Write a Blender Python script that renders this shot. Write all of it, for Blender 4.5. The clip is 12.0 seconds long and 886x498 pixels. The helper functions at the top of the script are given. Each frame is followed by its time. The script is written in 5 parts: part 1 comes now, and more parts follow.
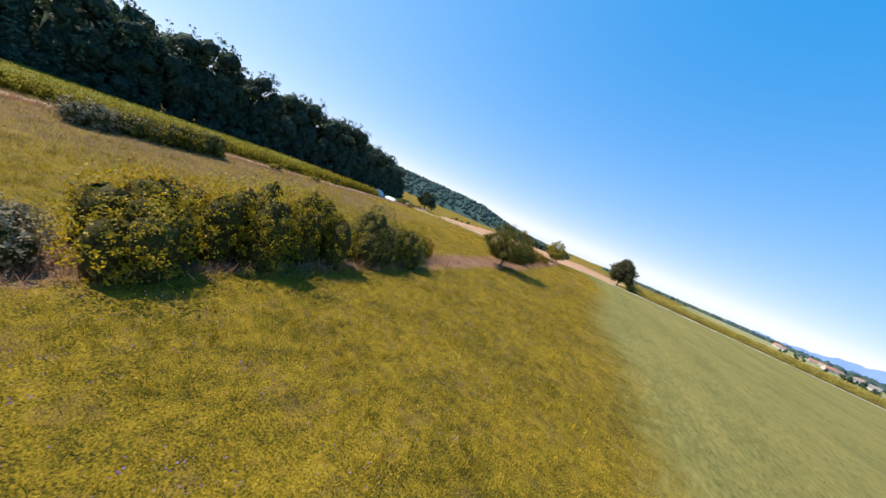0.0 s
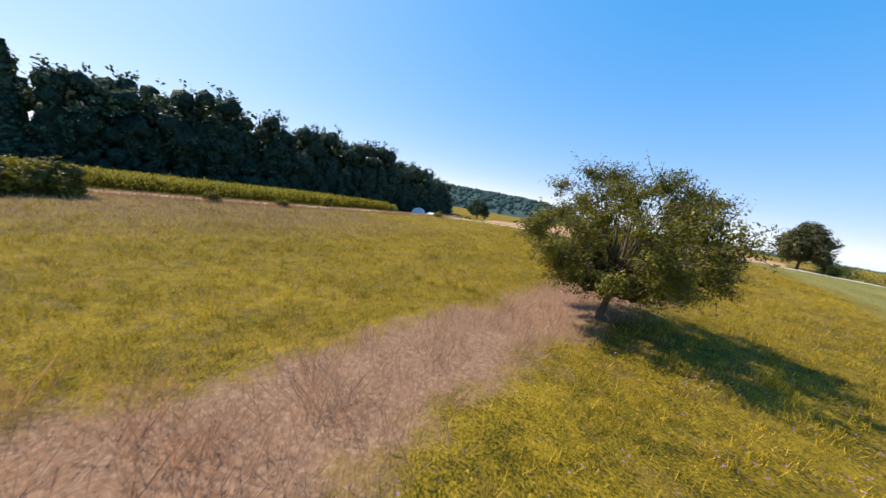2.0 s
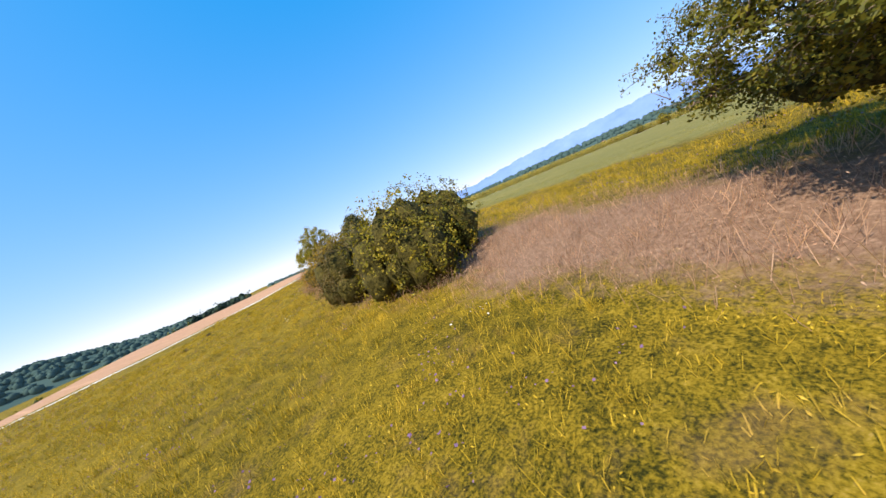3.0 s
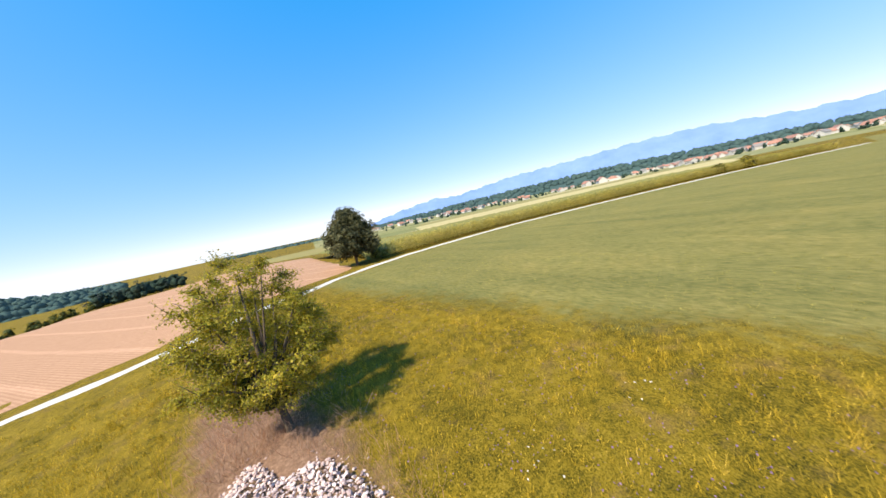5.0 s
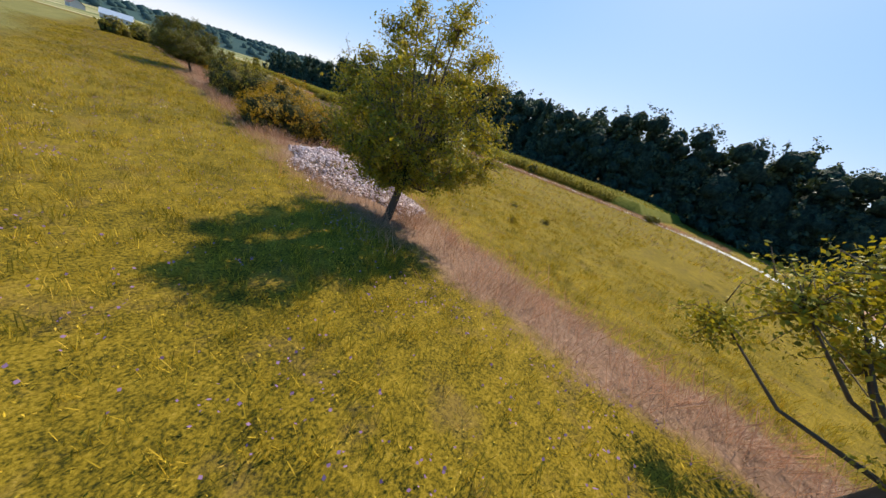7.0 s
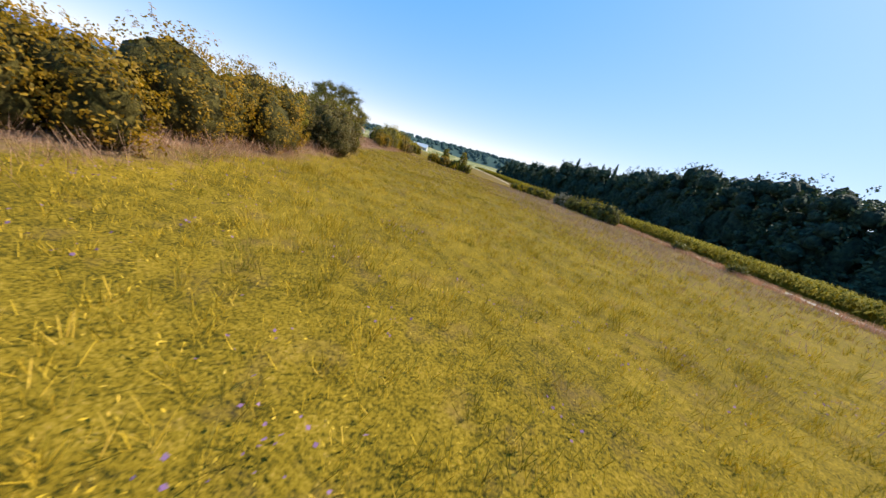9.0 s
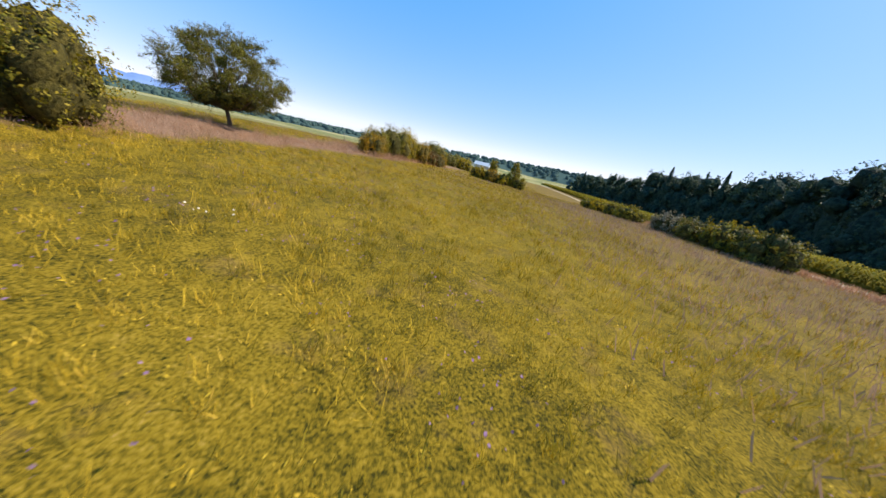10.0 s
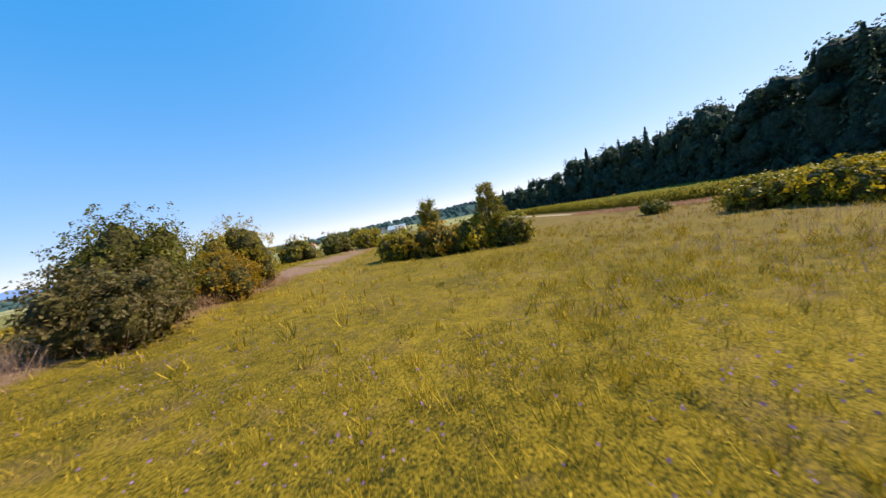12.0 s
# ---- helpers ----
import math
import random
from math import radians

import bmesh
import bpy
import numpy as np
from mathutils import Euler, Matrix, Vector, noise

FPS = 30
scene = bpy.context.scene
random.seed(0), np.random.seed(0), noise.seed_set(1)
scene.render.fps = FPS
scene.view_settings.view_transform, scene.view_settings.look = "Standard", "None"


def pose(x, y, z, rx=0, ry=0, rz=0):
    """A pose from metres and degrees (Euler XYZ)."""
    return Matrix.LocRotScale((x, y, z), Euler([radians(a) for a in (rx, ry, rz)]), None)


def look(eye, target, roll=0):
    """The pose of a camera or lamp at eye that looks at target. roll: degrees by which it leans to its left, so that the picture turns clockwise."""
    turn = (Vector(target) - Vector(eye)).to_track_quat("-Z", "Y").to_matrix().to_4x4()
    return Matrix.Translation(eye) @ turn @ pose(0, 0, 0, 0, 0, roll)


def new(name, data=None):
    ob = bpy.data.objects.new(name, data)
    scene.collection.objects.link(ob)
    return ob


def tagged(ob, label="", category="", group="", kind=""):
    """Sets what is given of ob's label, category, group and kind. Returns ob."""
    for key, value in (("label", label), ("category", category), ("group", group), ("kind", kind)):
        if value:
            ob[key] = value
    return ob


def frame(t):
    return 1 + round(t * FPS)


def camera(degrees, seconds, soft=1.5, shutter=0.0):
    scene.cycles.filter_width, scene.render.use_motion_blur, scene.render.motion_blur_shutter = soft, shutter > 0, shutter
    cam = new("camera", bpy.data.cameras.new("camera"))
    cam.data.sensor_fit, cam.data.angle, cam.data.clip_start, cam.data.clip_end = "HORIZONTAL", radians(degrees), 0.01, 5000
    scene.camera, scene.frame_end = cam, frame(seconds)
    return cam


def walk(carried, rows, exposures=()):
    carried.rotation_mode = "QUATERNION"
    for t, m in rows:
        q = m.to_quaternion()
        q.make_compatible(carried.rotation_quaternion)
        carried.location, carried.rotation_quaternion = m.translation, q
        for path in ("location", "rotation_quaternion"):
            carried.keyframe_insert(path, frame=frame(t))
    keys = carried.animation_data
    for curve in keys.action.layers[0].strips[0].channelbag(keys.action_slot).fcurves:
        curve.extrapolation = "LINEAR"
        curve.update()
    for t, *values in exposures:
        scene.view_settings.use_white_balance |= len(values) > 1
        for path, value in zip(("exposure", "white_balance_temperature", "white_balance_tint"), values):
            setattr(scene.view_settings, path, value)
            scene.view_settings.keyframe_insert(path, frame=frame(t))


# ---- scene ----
cam = camera(112.0, 12.0, soft=1.5, shutter=0.035)
PATH = [
    (0, (10.09, -35.53, 5.29), (7.851, -31.119, 4.520), 22.9),
    (0.5, (12.55, -29.57, 5.13), (9.055, -26.282, 3.729), 26.3),
    (1, (12.78, -23.95, 5.17), (8.812, -21.251, 3.765), 24.5),
    (1.5, (8.64, -17.56, 4.68), (4.468, -15.142, 3.344), 21.7),
    (2, (2.13, -11.16, 3.61), (-1.055, -7.401, 2.755), 9.6),
    (2.5, (-4.18, -5.50, 2.88), (-4.535, -0.532, 2.404), -10.5),
    (3, (-8.11, 1.05, 2.15), (-5.525, 5.286, 1.556), -23.0),
    (3.2, (-9.14, 2.66, 2.26), (-6.073, 6.553, 1.605), -19.8),
    (3.6, (-9.65, 7.87, 2.90), (-6.223, 11.443, 2.180), -18.7),
    (4, (-7.85, 15.56, 4.25), (-4.162, 18.829, 3.421), -18.4),
    (4.4, (-4.92, 23.42, 5.64), (-1.139, 26.572, 4.753), -18.0),
    (4.8, (-1.99, 29.16, 6.46), (1.597, 32.527, 5.599), -16.8),
    (5, (-0.73, 31.11, 6.85), (2.236, 35.084, 6.207), -12.2),
    (5.1, (0.20, 32.17, 6.50), (2.444, 36.619, 6.090), -8.4),
    (5.2, (1.13, 33.23, 6.15), (2.549, 38.020, 5.915), -4.1),
    (5.3, (1.99, 33.96, 6.01), (2.535, 38.932, 5.878), 0.4),
    (5.4, (2.85, 34.69, 5.86), (2.497, 39.681, 5.769), 5.0),
    (5.5, (3.72, 35.43, 5.72), (2.481, 40.268, 5.587), 9.6),
    (6, (6.13, 41.15, 4.83), (1.722, 43.385, 4.047), 14.4),
    (6.5, (7.18, 46.46, 4.91), (2.785, 44.703, 3.289), 20.1),
    (7, (5.18, 49.00, 4.52), (1.704, 46.029, 2.492), 17.6),
    (7.5, (1.83, 48.01, 3.68), (-1.599, 44.734, 2.105), 14.1),
    (7.9, (-1.22, 46.62, 3.36), (-4.322, 43.006, 1.844), 14.0),
    (8.3, (-4.78, 43.98, 2.95), (-7.070, 39.798, 1.445), 14.8),
    (8.7, (-8.51, 40.00, 2.54), (-9.758, 35.406, 1.008), 15.8),
    (9, (-11.23, 36.10, 2.26), (-11.773, 31.372, 0.718), 16.3),
    (9.3, (-13.71, 31.37, 2.04), (-13.836, 26.610, 0.507), 16.2),
    (9.5, (-15.25, 27.93, 1.73), (-15.014, 23.160, 0.262), 14.9),
    (10, (-17.18, 17.62, 1.59), (-16.564, 12.889, 0.084), 12.5),
    (10.5, (-17.01, 5.11, 1.34), (-16.269, 0.301, 0.176), 6.8),
    (11, (-15.97, -5.48, 1.39), (-15.428, -10.378, 0.510), -0.1),
    (11.5, (-14.73, -18.71, 0.69), (-14.550, -23.649, -0.106), -5.8),
    (12, (-13.65, -30.85, 0.66), (-14.008, -35.805, 0.117), -11.4),
]
EXPOSURE = ((0, 0.6), (1, 0.74), (1.5, 0.68), (2, 0.62), (2.5, 0.68), (3.2, 0.75), (4.8, 0.78), (5.5, 0.75), (6, 0.62), (6.5, 0.38), (7, 0.45), (7.5, 0.66), (9.5, 0.64), (11, 0.6), (12, 0.6))
walk(cam, [(t, look(eye, target, roll)) for t, eye, target, roll in PATH], EXPOSURE)

# ---- light: high late-summer sun from the forest side, clear sky ----
SUN_DIR = Vector((-0.638, -0.187, 0.745)).normalized()
world = bpy.data.worlds.new("sky")
scene.world = world
world.use_nodes = True
wn = world.node_tree.nodes
sky = wn.new("ShaderNodeTexSky")
sky.sky_type = "NISHITA"
sky.sun_disc = False
sky.sun_elevation = math.asin(SUN_DIR.z)
sky.sun_rotation = math.atan2(SUN_DIR.x, SUN_DIR.y)
sky.altitude = 1500
sky.air_density = 0.9
sky.dust_density = 1.6
sky.ozone_density = 1.5
wn["Background"].inputs["Strength"].default_value = 0.45
# the camera shows an even, deep blue sky: brightness evened out, paler towards sun and horizon
split = wn.new("ShaderNodeSeparateColor")
join = wn.new("ShaderNodeCombineColor")
split.mode = join.mode = "HSV"
join.inputs[0].default_value = 0.604
even = wn.new("ShaderNodeMath")
even.operation = "POWER"
even.inputs[1].default_value = 0.29
vivid = wn.new("ShaderNodeMath")
vivid.operation = "MULTIPLY"
vivid.use_clamp = True
wl = world.node_tree.links
wl.new(sky.outputs["Color"], split.inputs["Color"])
pale = wn.new("ShaderNodeMath")
pale.operation = "POWER"
pale.inputs[1].default_value = -0.2
deep = wn.new("ShaderNodeMath")
deep.operation = "MULTIPLY"
deep.inputs[1].default_value = 1.64
wl.new(split.outputs[2], pale.inputs[0])
wl.new(pale.outputs[0], deep.inputs[0])
wl.new(split.outputs[1], vivid.inputs[0])
wl.new(deep.outputs[0], vivid.inputs[1])
wl.new(vivid.outputs[0], join.inputs[1])
wl.new(split.outputs[2], even.inputs[0])
wl.new(even.outputs[0], join.inputs[2])
wl.new(join.outputs["Color"], wn["Background"].inputs["Color"])
sun = new("sun", bpy.data.lights.new("sun", "SUN"))
sun.data.energy = 4.9
sun.data.angle = radians(0.53)
sun.data.color = (1.0, 0.91, 0.75)
sun.matrix_world = look(SUN_DIR * 100, (0, 0, 0))

rng = np.random.default_rng(7)


# ---- materials ----
def mat(name, rough=0.8, spec=0.3):
    m = bpy.data.materials.new(name)
    m.use_nodes = True
    n, l = m.node_tree.nodes, m.node_tree.links
    b = n["Principled BSDF"]
    b.inputs["Roughness"].default_value = rough
    b.inputs["Specular IOR Level"].default_value = spec
    return m, n, l, b


def ramp(n, colours):
    r = n.new("ShaderNodeValToRGB")
    e = r.color_ramp.elements
    for i, c in enumerate(colours):
        p = i / max(1, len(colours) - 1)
        el = e[i] if i < 2 else e.new(p)
        el.position, el.color = p, (*c, 1)
    return r


def noise_tex(n, l, scale, detail=4, rough=0.6, coords="Object", stretch=None):
    tc = n.new("ShaderNodeTexCoord")
    tx = n.new("ShaderNodeTexNoise")
    tx.inputs["Scale"].default_value = scale
    tx.inputs["Detail"].default_value = detail
    tx.inputs["Roughness"].default_value = rough
    if stretch:
        mp = n.new("ShaderNodeMapping")
        mp.inputs["Scale"].default_value = stretch
        l.new(tc.outputs[coords], mp.inputs["Vector"])
        l.new(mp.outputs["Vector"], tx.inputs["Vector"])
    else:
        l.new(tc.outputs[coords], tx.inputs["Vector"])
    return tx


def mix(n, l, fac, a, b, mode="MIX"):
    m = n.new("ShaderNodeMix")
    m.data_type = "RGBA"
    m.blend_type = mode
    for sock, v in ((m.inputs[0], fac), (m.inputs[6], a), (m.inputs[7], b)):
        if hasattr(v, "links"):
            l.new(v, sock)
        else:
            sock.default_value = v if isinstance(v, (int, float)) else (*v, 1)
    return m.outputs[2]


def leafy(name, colours, through_part=0.35, rough=0.55, patch=0.25, spec=0.12, tint=None, gain=1.4):
    """Leaves or blades: each piece takes its own shade; part of the light passes through."""
    m, n, l, b = mat(name, rough, spec)
    g = n.new("ShaderNodeNewGeometry")
    mean = [sum(c[i] for c in colours) / len(colours) for i in range(3)]
    r = ramp(n, [tuple(gain * k * (0.6 * c[i] + 0.4 * mean[i]) for i, k in enumerate((1.1, 1.0, 0.9))) for c in colours])
    l.new(g.outputs["Random Per Island"], r.inputs["Fac"])
    big = noise_tex(n, l, patch, 3)
    rr = ramp(n, [(0.38, 0.4, 0.4), (0.85, 0.86, 0.86), (1.3, 1.25, 1.1)])
    rr.color_ramp.elements[0].position, rr.color_ramp.elements[-1].position = 0.22, 0.78
    l.new(big.outputs["Fac"], rr.inputs["Fac"])
    col = mix(n, l, 0.8, r.outputs["Color"], rr.outputs["Color"], "MULTIPLY")
    l.new(col, b.inputs["Base Color"])
    tr = n.new("ShaderNodeBsdfTranslucent")
    tcol = mix(n, l, 1.0, col, tint or (1.25, 1.15, 0.45), "MULTIPLY")
    l.new(tcol, tr.inputs["Color"])
    ms = n.new("ShaderNodeMixShader")
    ms.inputs["Fac"].default_value = through_part
    l.new(b.outputs["BSDF"], ms.inputs[1])
    l.new(tr.outputs["BSDF"], ms.inputs[2])
    l.new(ms.outputs["Shader"], n["Material Output"].inputs["Surface"])
    return m


def soil(name, fine, broad, fine_scale=9.0, broad_scale=0.22, bump=0.5, rough=0.95, stretch=None):
    """Ground cover: a fine mottling over broad patches, with relief."""
    m, n, l, b = mat(name, rough, 0.1)
    f = noise_tex(n, l, fine_scale, 6, 0.75, stretch=stretch)
    rf = ramp(n, fine)
    l.new(f.outputs["Fac"], rf.inputs["Fac"])
    g = noise_tex(n, l, broad_scale, 4, 0.6)
    rg = ramp(n, broad)
    rg.color_ramp.elements[0].position = 0.3
    rg.color_ramp.elements[-1].position = 0.72
    l.new(g.outputs["Fac"], rg.inputs["Fac"])
    l.new(mix(n, l, 1.0, rf.outputs["Color"], rg.outputs["Color"], "MULTIPLY"), b.inputs["Base Color"])
    bp = n.new("ShaderNodeBump")
    bp.inputs["Strength"].default_value = bump
    bp.inputs["Distance"].default_value = 0.15
    l.new(f.outputs["Fac"], bp.inputs["Height"])
    l.new(bp.outputs["Normal"], b.inputs["Normal"])
    return m


def meadow_colour(n, l, piece):
    """Fresh, yellow and straw-dry patches over the meadow; piece: what sets one blade off from the next."""
    wide = noise_tex(n, l, 0.33, 4, 0.65)
    tuft = noise_tex(n, l, 2.6, 3, 0.7)
    a = n.new("ShaderNodeMath")
    a.operation = "MULTIPLY_ADD"
    a.inputs[1].default_value = 0.45
    l.new(wide.outputs["Fac"], a.inputs[0])
    s = n.new("ShaderNodeMath")
    s.operation = "MULTIPLY_ADD"
    s.inputs[1].default_value = 0.65
    s.inputs[2].default_value = -0.31
    l.new(tuft.outputs["Fac"], s.inputs[0])
    l.new(s.outputs[0], a.inputs[2])
    tc = n.new("ShaderNodeTexCoord")
    xyz = n.new("ShaderNodeSeparateXYZ")
    l.new(tc.outputs["Object"], xyz.inputs["Vector"])
    # slight shift along the colour ramp from east to west
    east_west = n.new("ShaderNodeMapRange")
    east_west.inputs["From Min"].default_value, east_west.inputs["From Max"].default_value = 9.0, -9.0
    east_west.inputs["To Min"].default_value, east_west.inputs["To Max"].default_value = -0.015, 0.01
    l.new(xyz.outputs["X"], east_west.inputs["Value"])
    low = n.new("ShaderNodeMath")
    low.operation = "ADD"
    l.new(a.outputs[0], low.inputs[0])
    l.new(east_west.outputs["Result"], low.inputs[1])
    south = n.new("ShaderNodeMapRange")
    south.inputs["From Min"].default_value, south.inputs["From Max"].default_value = 24.0, 4.0
    l.new(xyz.outputs["Y"], south.inputs["Value"])
    a = n.new("ShaderNodeMath")
    a.operation = "MULTIPLY_ADD"
    a.inputs[1].default_value = -0.05
    l.new(south.outputs["Result"], a.inputs[0])
    l.new(low.outputs[0], a.inputs[2])
    p = n.new("ShaderNodeMath")
    p.operation = "MULTIPLY_ADD"
    p.inputs[1].default_value = 0.42
    l.new(piece, p.inputs[0])
    l.new(a.outputs[0], p.inputs[2])
    r = ramp(n, [(0.04, 0.046, 0.008), (0.15, 0.134, 0.013), (0.3, 0.236, 0.02), (0.43, 0.343, 0.032), (0.52, 0.405, 0.075), (0.6, 0.46, 0.18)])
    for e, q in zip(r.color_ramp.elements, (0.08, 0.26, 0.42, 0.6, 0.76, 0.92)):
        e.position = q
    l.new(p.outputs[0], r.inputs["Fac"])
    faded = noise_tex(n, l, 0.85, 4, 0.7)
    fk = n.new("ShaderNodeMapRange")
    fk.inputs["From Min"].default_value, fk.inputs["From Max"].default_value = 0.54, 0.7
    fk.inputs["To Max"].default_value = 0.35
    l.new(faded.outputs["Fac"], fk.inputs["Value"])
    west = n.new("ShaderNodeMapRange")
    west.inputs["From Min"].default_value, west.inputs["From Max"].default_value = -20.0, -38.0
    west.inputs["To Max"].default_value = 0.36
    l.new(xyz.outputs["X"], west.inputs["Value"])
    seedy = n.new("ShaderNodeMath")
    seedy.operation = "MULTIPLY"
    l.new(west.outputs["Result"], seedy.inputs[0])
    l.new(south.outputs["Result"], seedy.inputs[1])
    both = n.new("ShaderNodeMath")
    both.operation = "MAXIMUM"
    l.new(fk.outputs["Result"], both.inputs[0])
    l.new(seedy.outputs[0], both.inputs[1])
    return mix(n, l, both.outputs[0], r.outputs["Color"], (0.26, 0.18, 0.115))


def meadow_sward(n, l):
    """Colour and relief of the low sward between the blades."""
    fine = noise_tex(n, l, 24.0, 6, 0.75)
    k = n.new("ShaderNodeMapRange")
    k.inputs["From Min"].default_value, k.inputs["From Max"].default_value = 0.36, 0.64
    k.inputs["To Min"].default_value, k.inputs["To Max"].default_value = -0.36, 1.14
    l.new(fine.outputs["Fac"], k.inputs["Value"])
    return mix(n, l, 1.0, meadow_colour(n, l, k.outputs["Result"]), (0.585, 0.495, 0.42), "MULTIPLY"), fine.outputs["Fac"]


def meadow_ground_mat():
    m, n, l, b = mat("meadow_ground", 0.95, 0.1)
    col, fine = meadow_sward(n, l)
    l.new(col, b.inputs["Base Color"])
    bp = n.new("ShaderNodeBump")
    bp.inputs["Strength"].default_value = 0.5
    bp.inputs["Distance"].default_value = 0.06
    l.new(fine, bp.inputs["Height"])
    l.new(bp.outputs["Normal"], b.inputs["Normal"])
    return m


def meadow_blade_mat():
    m, n, l, b = mat("meadow_blades", 0.7, 0.1)
    g = n.new("ShaderNodeNewGeometry")
    col = mix(n, l, 1.0, meadow_colour(n, l, g.outputs["Random Per Island"]), (1.34, 1.12, 1.06), "MULTIPLY")
    l.new(col, b.inputs["Base Color"])
    tr = n.new("ShaderNodeBsdfTranslucent")
    l.new(mix(n, l, 1.0, col, (1.15, 1.15, 0.45), "MULTIPLY"), tr.inputs["Color"])
    ms = n.new("ShaderNodeMixShader")
    ms.inputs["Fac"].default_value = 0.2
    l.new(b.outputs["BSDF"], ms.inputs[1])
    l.new(tr.outputs["BSDF"], ms.inputs[2])
    l.new(ms.outputs["Shader"], n["Material Output"].inputs["Surface"])
    return m


M_MEADOW = meadow_ground_mat()
M_GREENFIELD = soil("green_field_ground", [(0.17, 0.145, 0.055), (0.25, 0.21, 0.08), (0.33, 0.275, 0.12)], [(0.85, 0.92, 0.85), (1.1, 1.02, 1.0)], 3.0, 0.05, 0.5)


def mown_mat():
    """Short grass in faint swaths, running over into the meadow along the uncut edge."""
    m, n, l, b = mat("mown_ground", 0.95, 0.1)
    fine = noise_tex(n, l, 5.0, 6, 0.8, stretch=(1, 0.35, 1))
    rf = ramp(n, [(0.065, 0.066, 0.02), (0.155, 0.146, 0.045), (0.24, 0.205, 0.07), (0.33, 0.275, 0.115)])
    k = n.new("ShaderNodeMapRange")
    k.inputs["From Min"].default_value, k.inputs["From Max"].default_value = 0.25, 0.75
    l.new(fine.outputs["Fac"], k.inputs["Value"])
    l.new(k.outputs["Result"], rf.inputs["Fac"])
    swath = noise_tex(n, l, 0.3, 4, 0.6, stretch=(1.6, 0.12, 1))
    rs = ramp(n, [(0.5, 0.58, 0.5), (1.25, 1.16, 1.05)])
    l.new(swath.outputs["Fac"], rs.inputs["Fac"])
    short = mix(n, l, 1.0, rf.outputs["Color"], rs.outputs["Color"], "MULTIPLY")
    bare = noise_tex(n, l, 0.16, 5, 0.65)
    rb = ramp(n, [(0.86, 0.9, 0.9), (1.0, 1.0, 1.0), (1.14, 1.08, 1.06)])
    rb.color_ramp.elements[0].position, rb.color_ramp.elements[-1].position = 0.3, 0.7
    l.new(bare.outputs["Fac"], rb.inputs["Fac"])
    short = mix(n, l, 1.0, short, rb.outputs["Color"], "MULTIPLY")
    at = n.new("ShaderNodeAttribute")
    at.attribute_name = "inset"
    ragged = noise_tex(n, l, 1.1, 6, 0.75)
    s = n.new("ShaderNodeMath")
    s.operation = "MULTIPLY_ADD"
    s.inputs[1].default_value = 2.6
    s.inputs[2].default_value = -1.75
    l.new(ragged.outputs["Fac"], s.inputs[0])
    d = n.new("ShaderNodeMath")
    d.operation = "ADD"
    d.use_clamp = True
    l.new(at.outputs["Fac"], d.inputs[0])
    l.new(s.outputs[0], d.inputs[1])
    l.new(mix(n, l, d.outputs[0], meadow_sward(n, l)[0], short), b.inputs["Base Color"])
    bp = n.new("ShaderNodeBump")
    bp.inputs["Strength"].default_value = 0.7
    bp.inputs["Distance"].default_value = 0.1
    l.new(fine.outputs["Fac"], bp.inputs["Height"])
    l.new(bp.outputs["Normal"], b.inputs["Normal"])
    return m


M_MOWN = mown_mat()
M_DRY = soil("dry_grass_ground", [(0.11, 0.075, 0.05), (0.25, 0.17, 0.115), (0.4, 0.28, 0.2)], [(0.65, 0.6, 0.55), (1.1, 1.05, 1.0)], 10.0, 0.5, 0.6)


def strip_mat():
    """Dry sward that thins out into the meadow along its ragged edges."""
    m, n, l, b = mat("dry_strip", 0.95, 0.1)
    f = noise_tex(n, l, 10.0, 6, 0.8)
    rf = ramp(n, [(0.075, 0.042, 0.026), (0.2, 0.118, 0.076), (0.36, 0.235, 0.16)])
    k = n.new("ShaderNodeMapRange")
    k.inputs["From Min"].default_value, k.inputs["From Max"].default_value = 0.28, 0.72
    l.new(f.outputs["Fac"], k.inputs["Value"])
    l.new(k.outputs["Result"], rf.inputs["Fac"])
    at = n.new("ShaderNodeAttribute")
    at.attribute_name = "inset"
    ragged = noise_tex(n, l, 1.7, 6, 0.8)
    s = n.new("ShaderNodeMath")
    s.operation = "MULTIPLY_ADD"
    s.inputs[1].default_value = 3.0
    s.inputs[2].default_value = -1.9
    l.new(ragged.outputs["Fac"], s.inputs[0])
    d = n.new("ShaderNodeMath")
    d.operation = "ADD"
    d.use_clamp = True
    l.new(at.outputs["Fac"], d.inputs[0])
    l.new(s.outputs[0], d.inputs[1])
    sward, fine = meadow_sward(n, l)
    l.new(mix(n, l, d.outputs[0], sward, rf.outputs["Color"]), b.inputs["Base Color"])
    bp = n.new("ShaderNodeBump")
    bp.inputs["Strength"].default_value = 0.5
    bp.inputs["Distance"].default_value = 0.06
    l.new(f.outputs["Fac"], bp.inputs["Height"])
    l.new(bp.outputs["Normal"], b.inputs["Normal"])
    return m


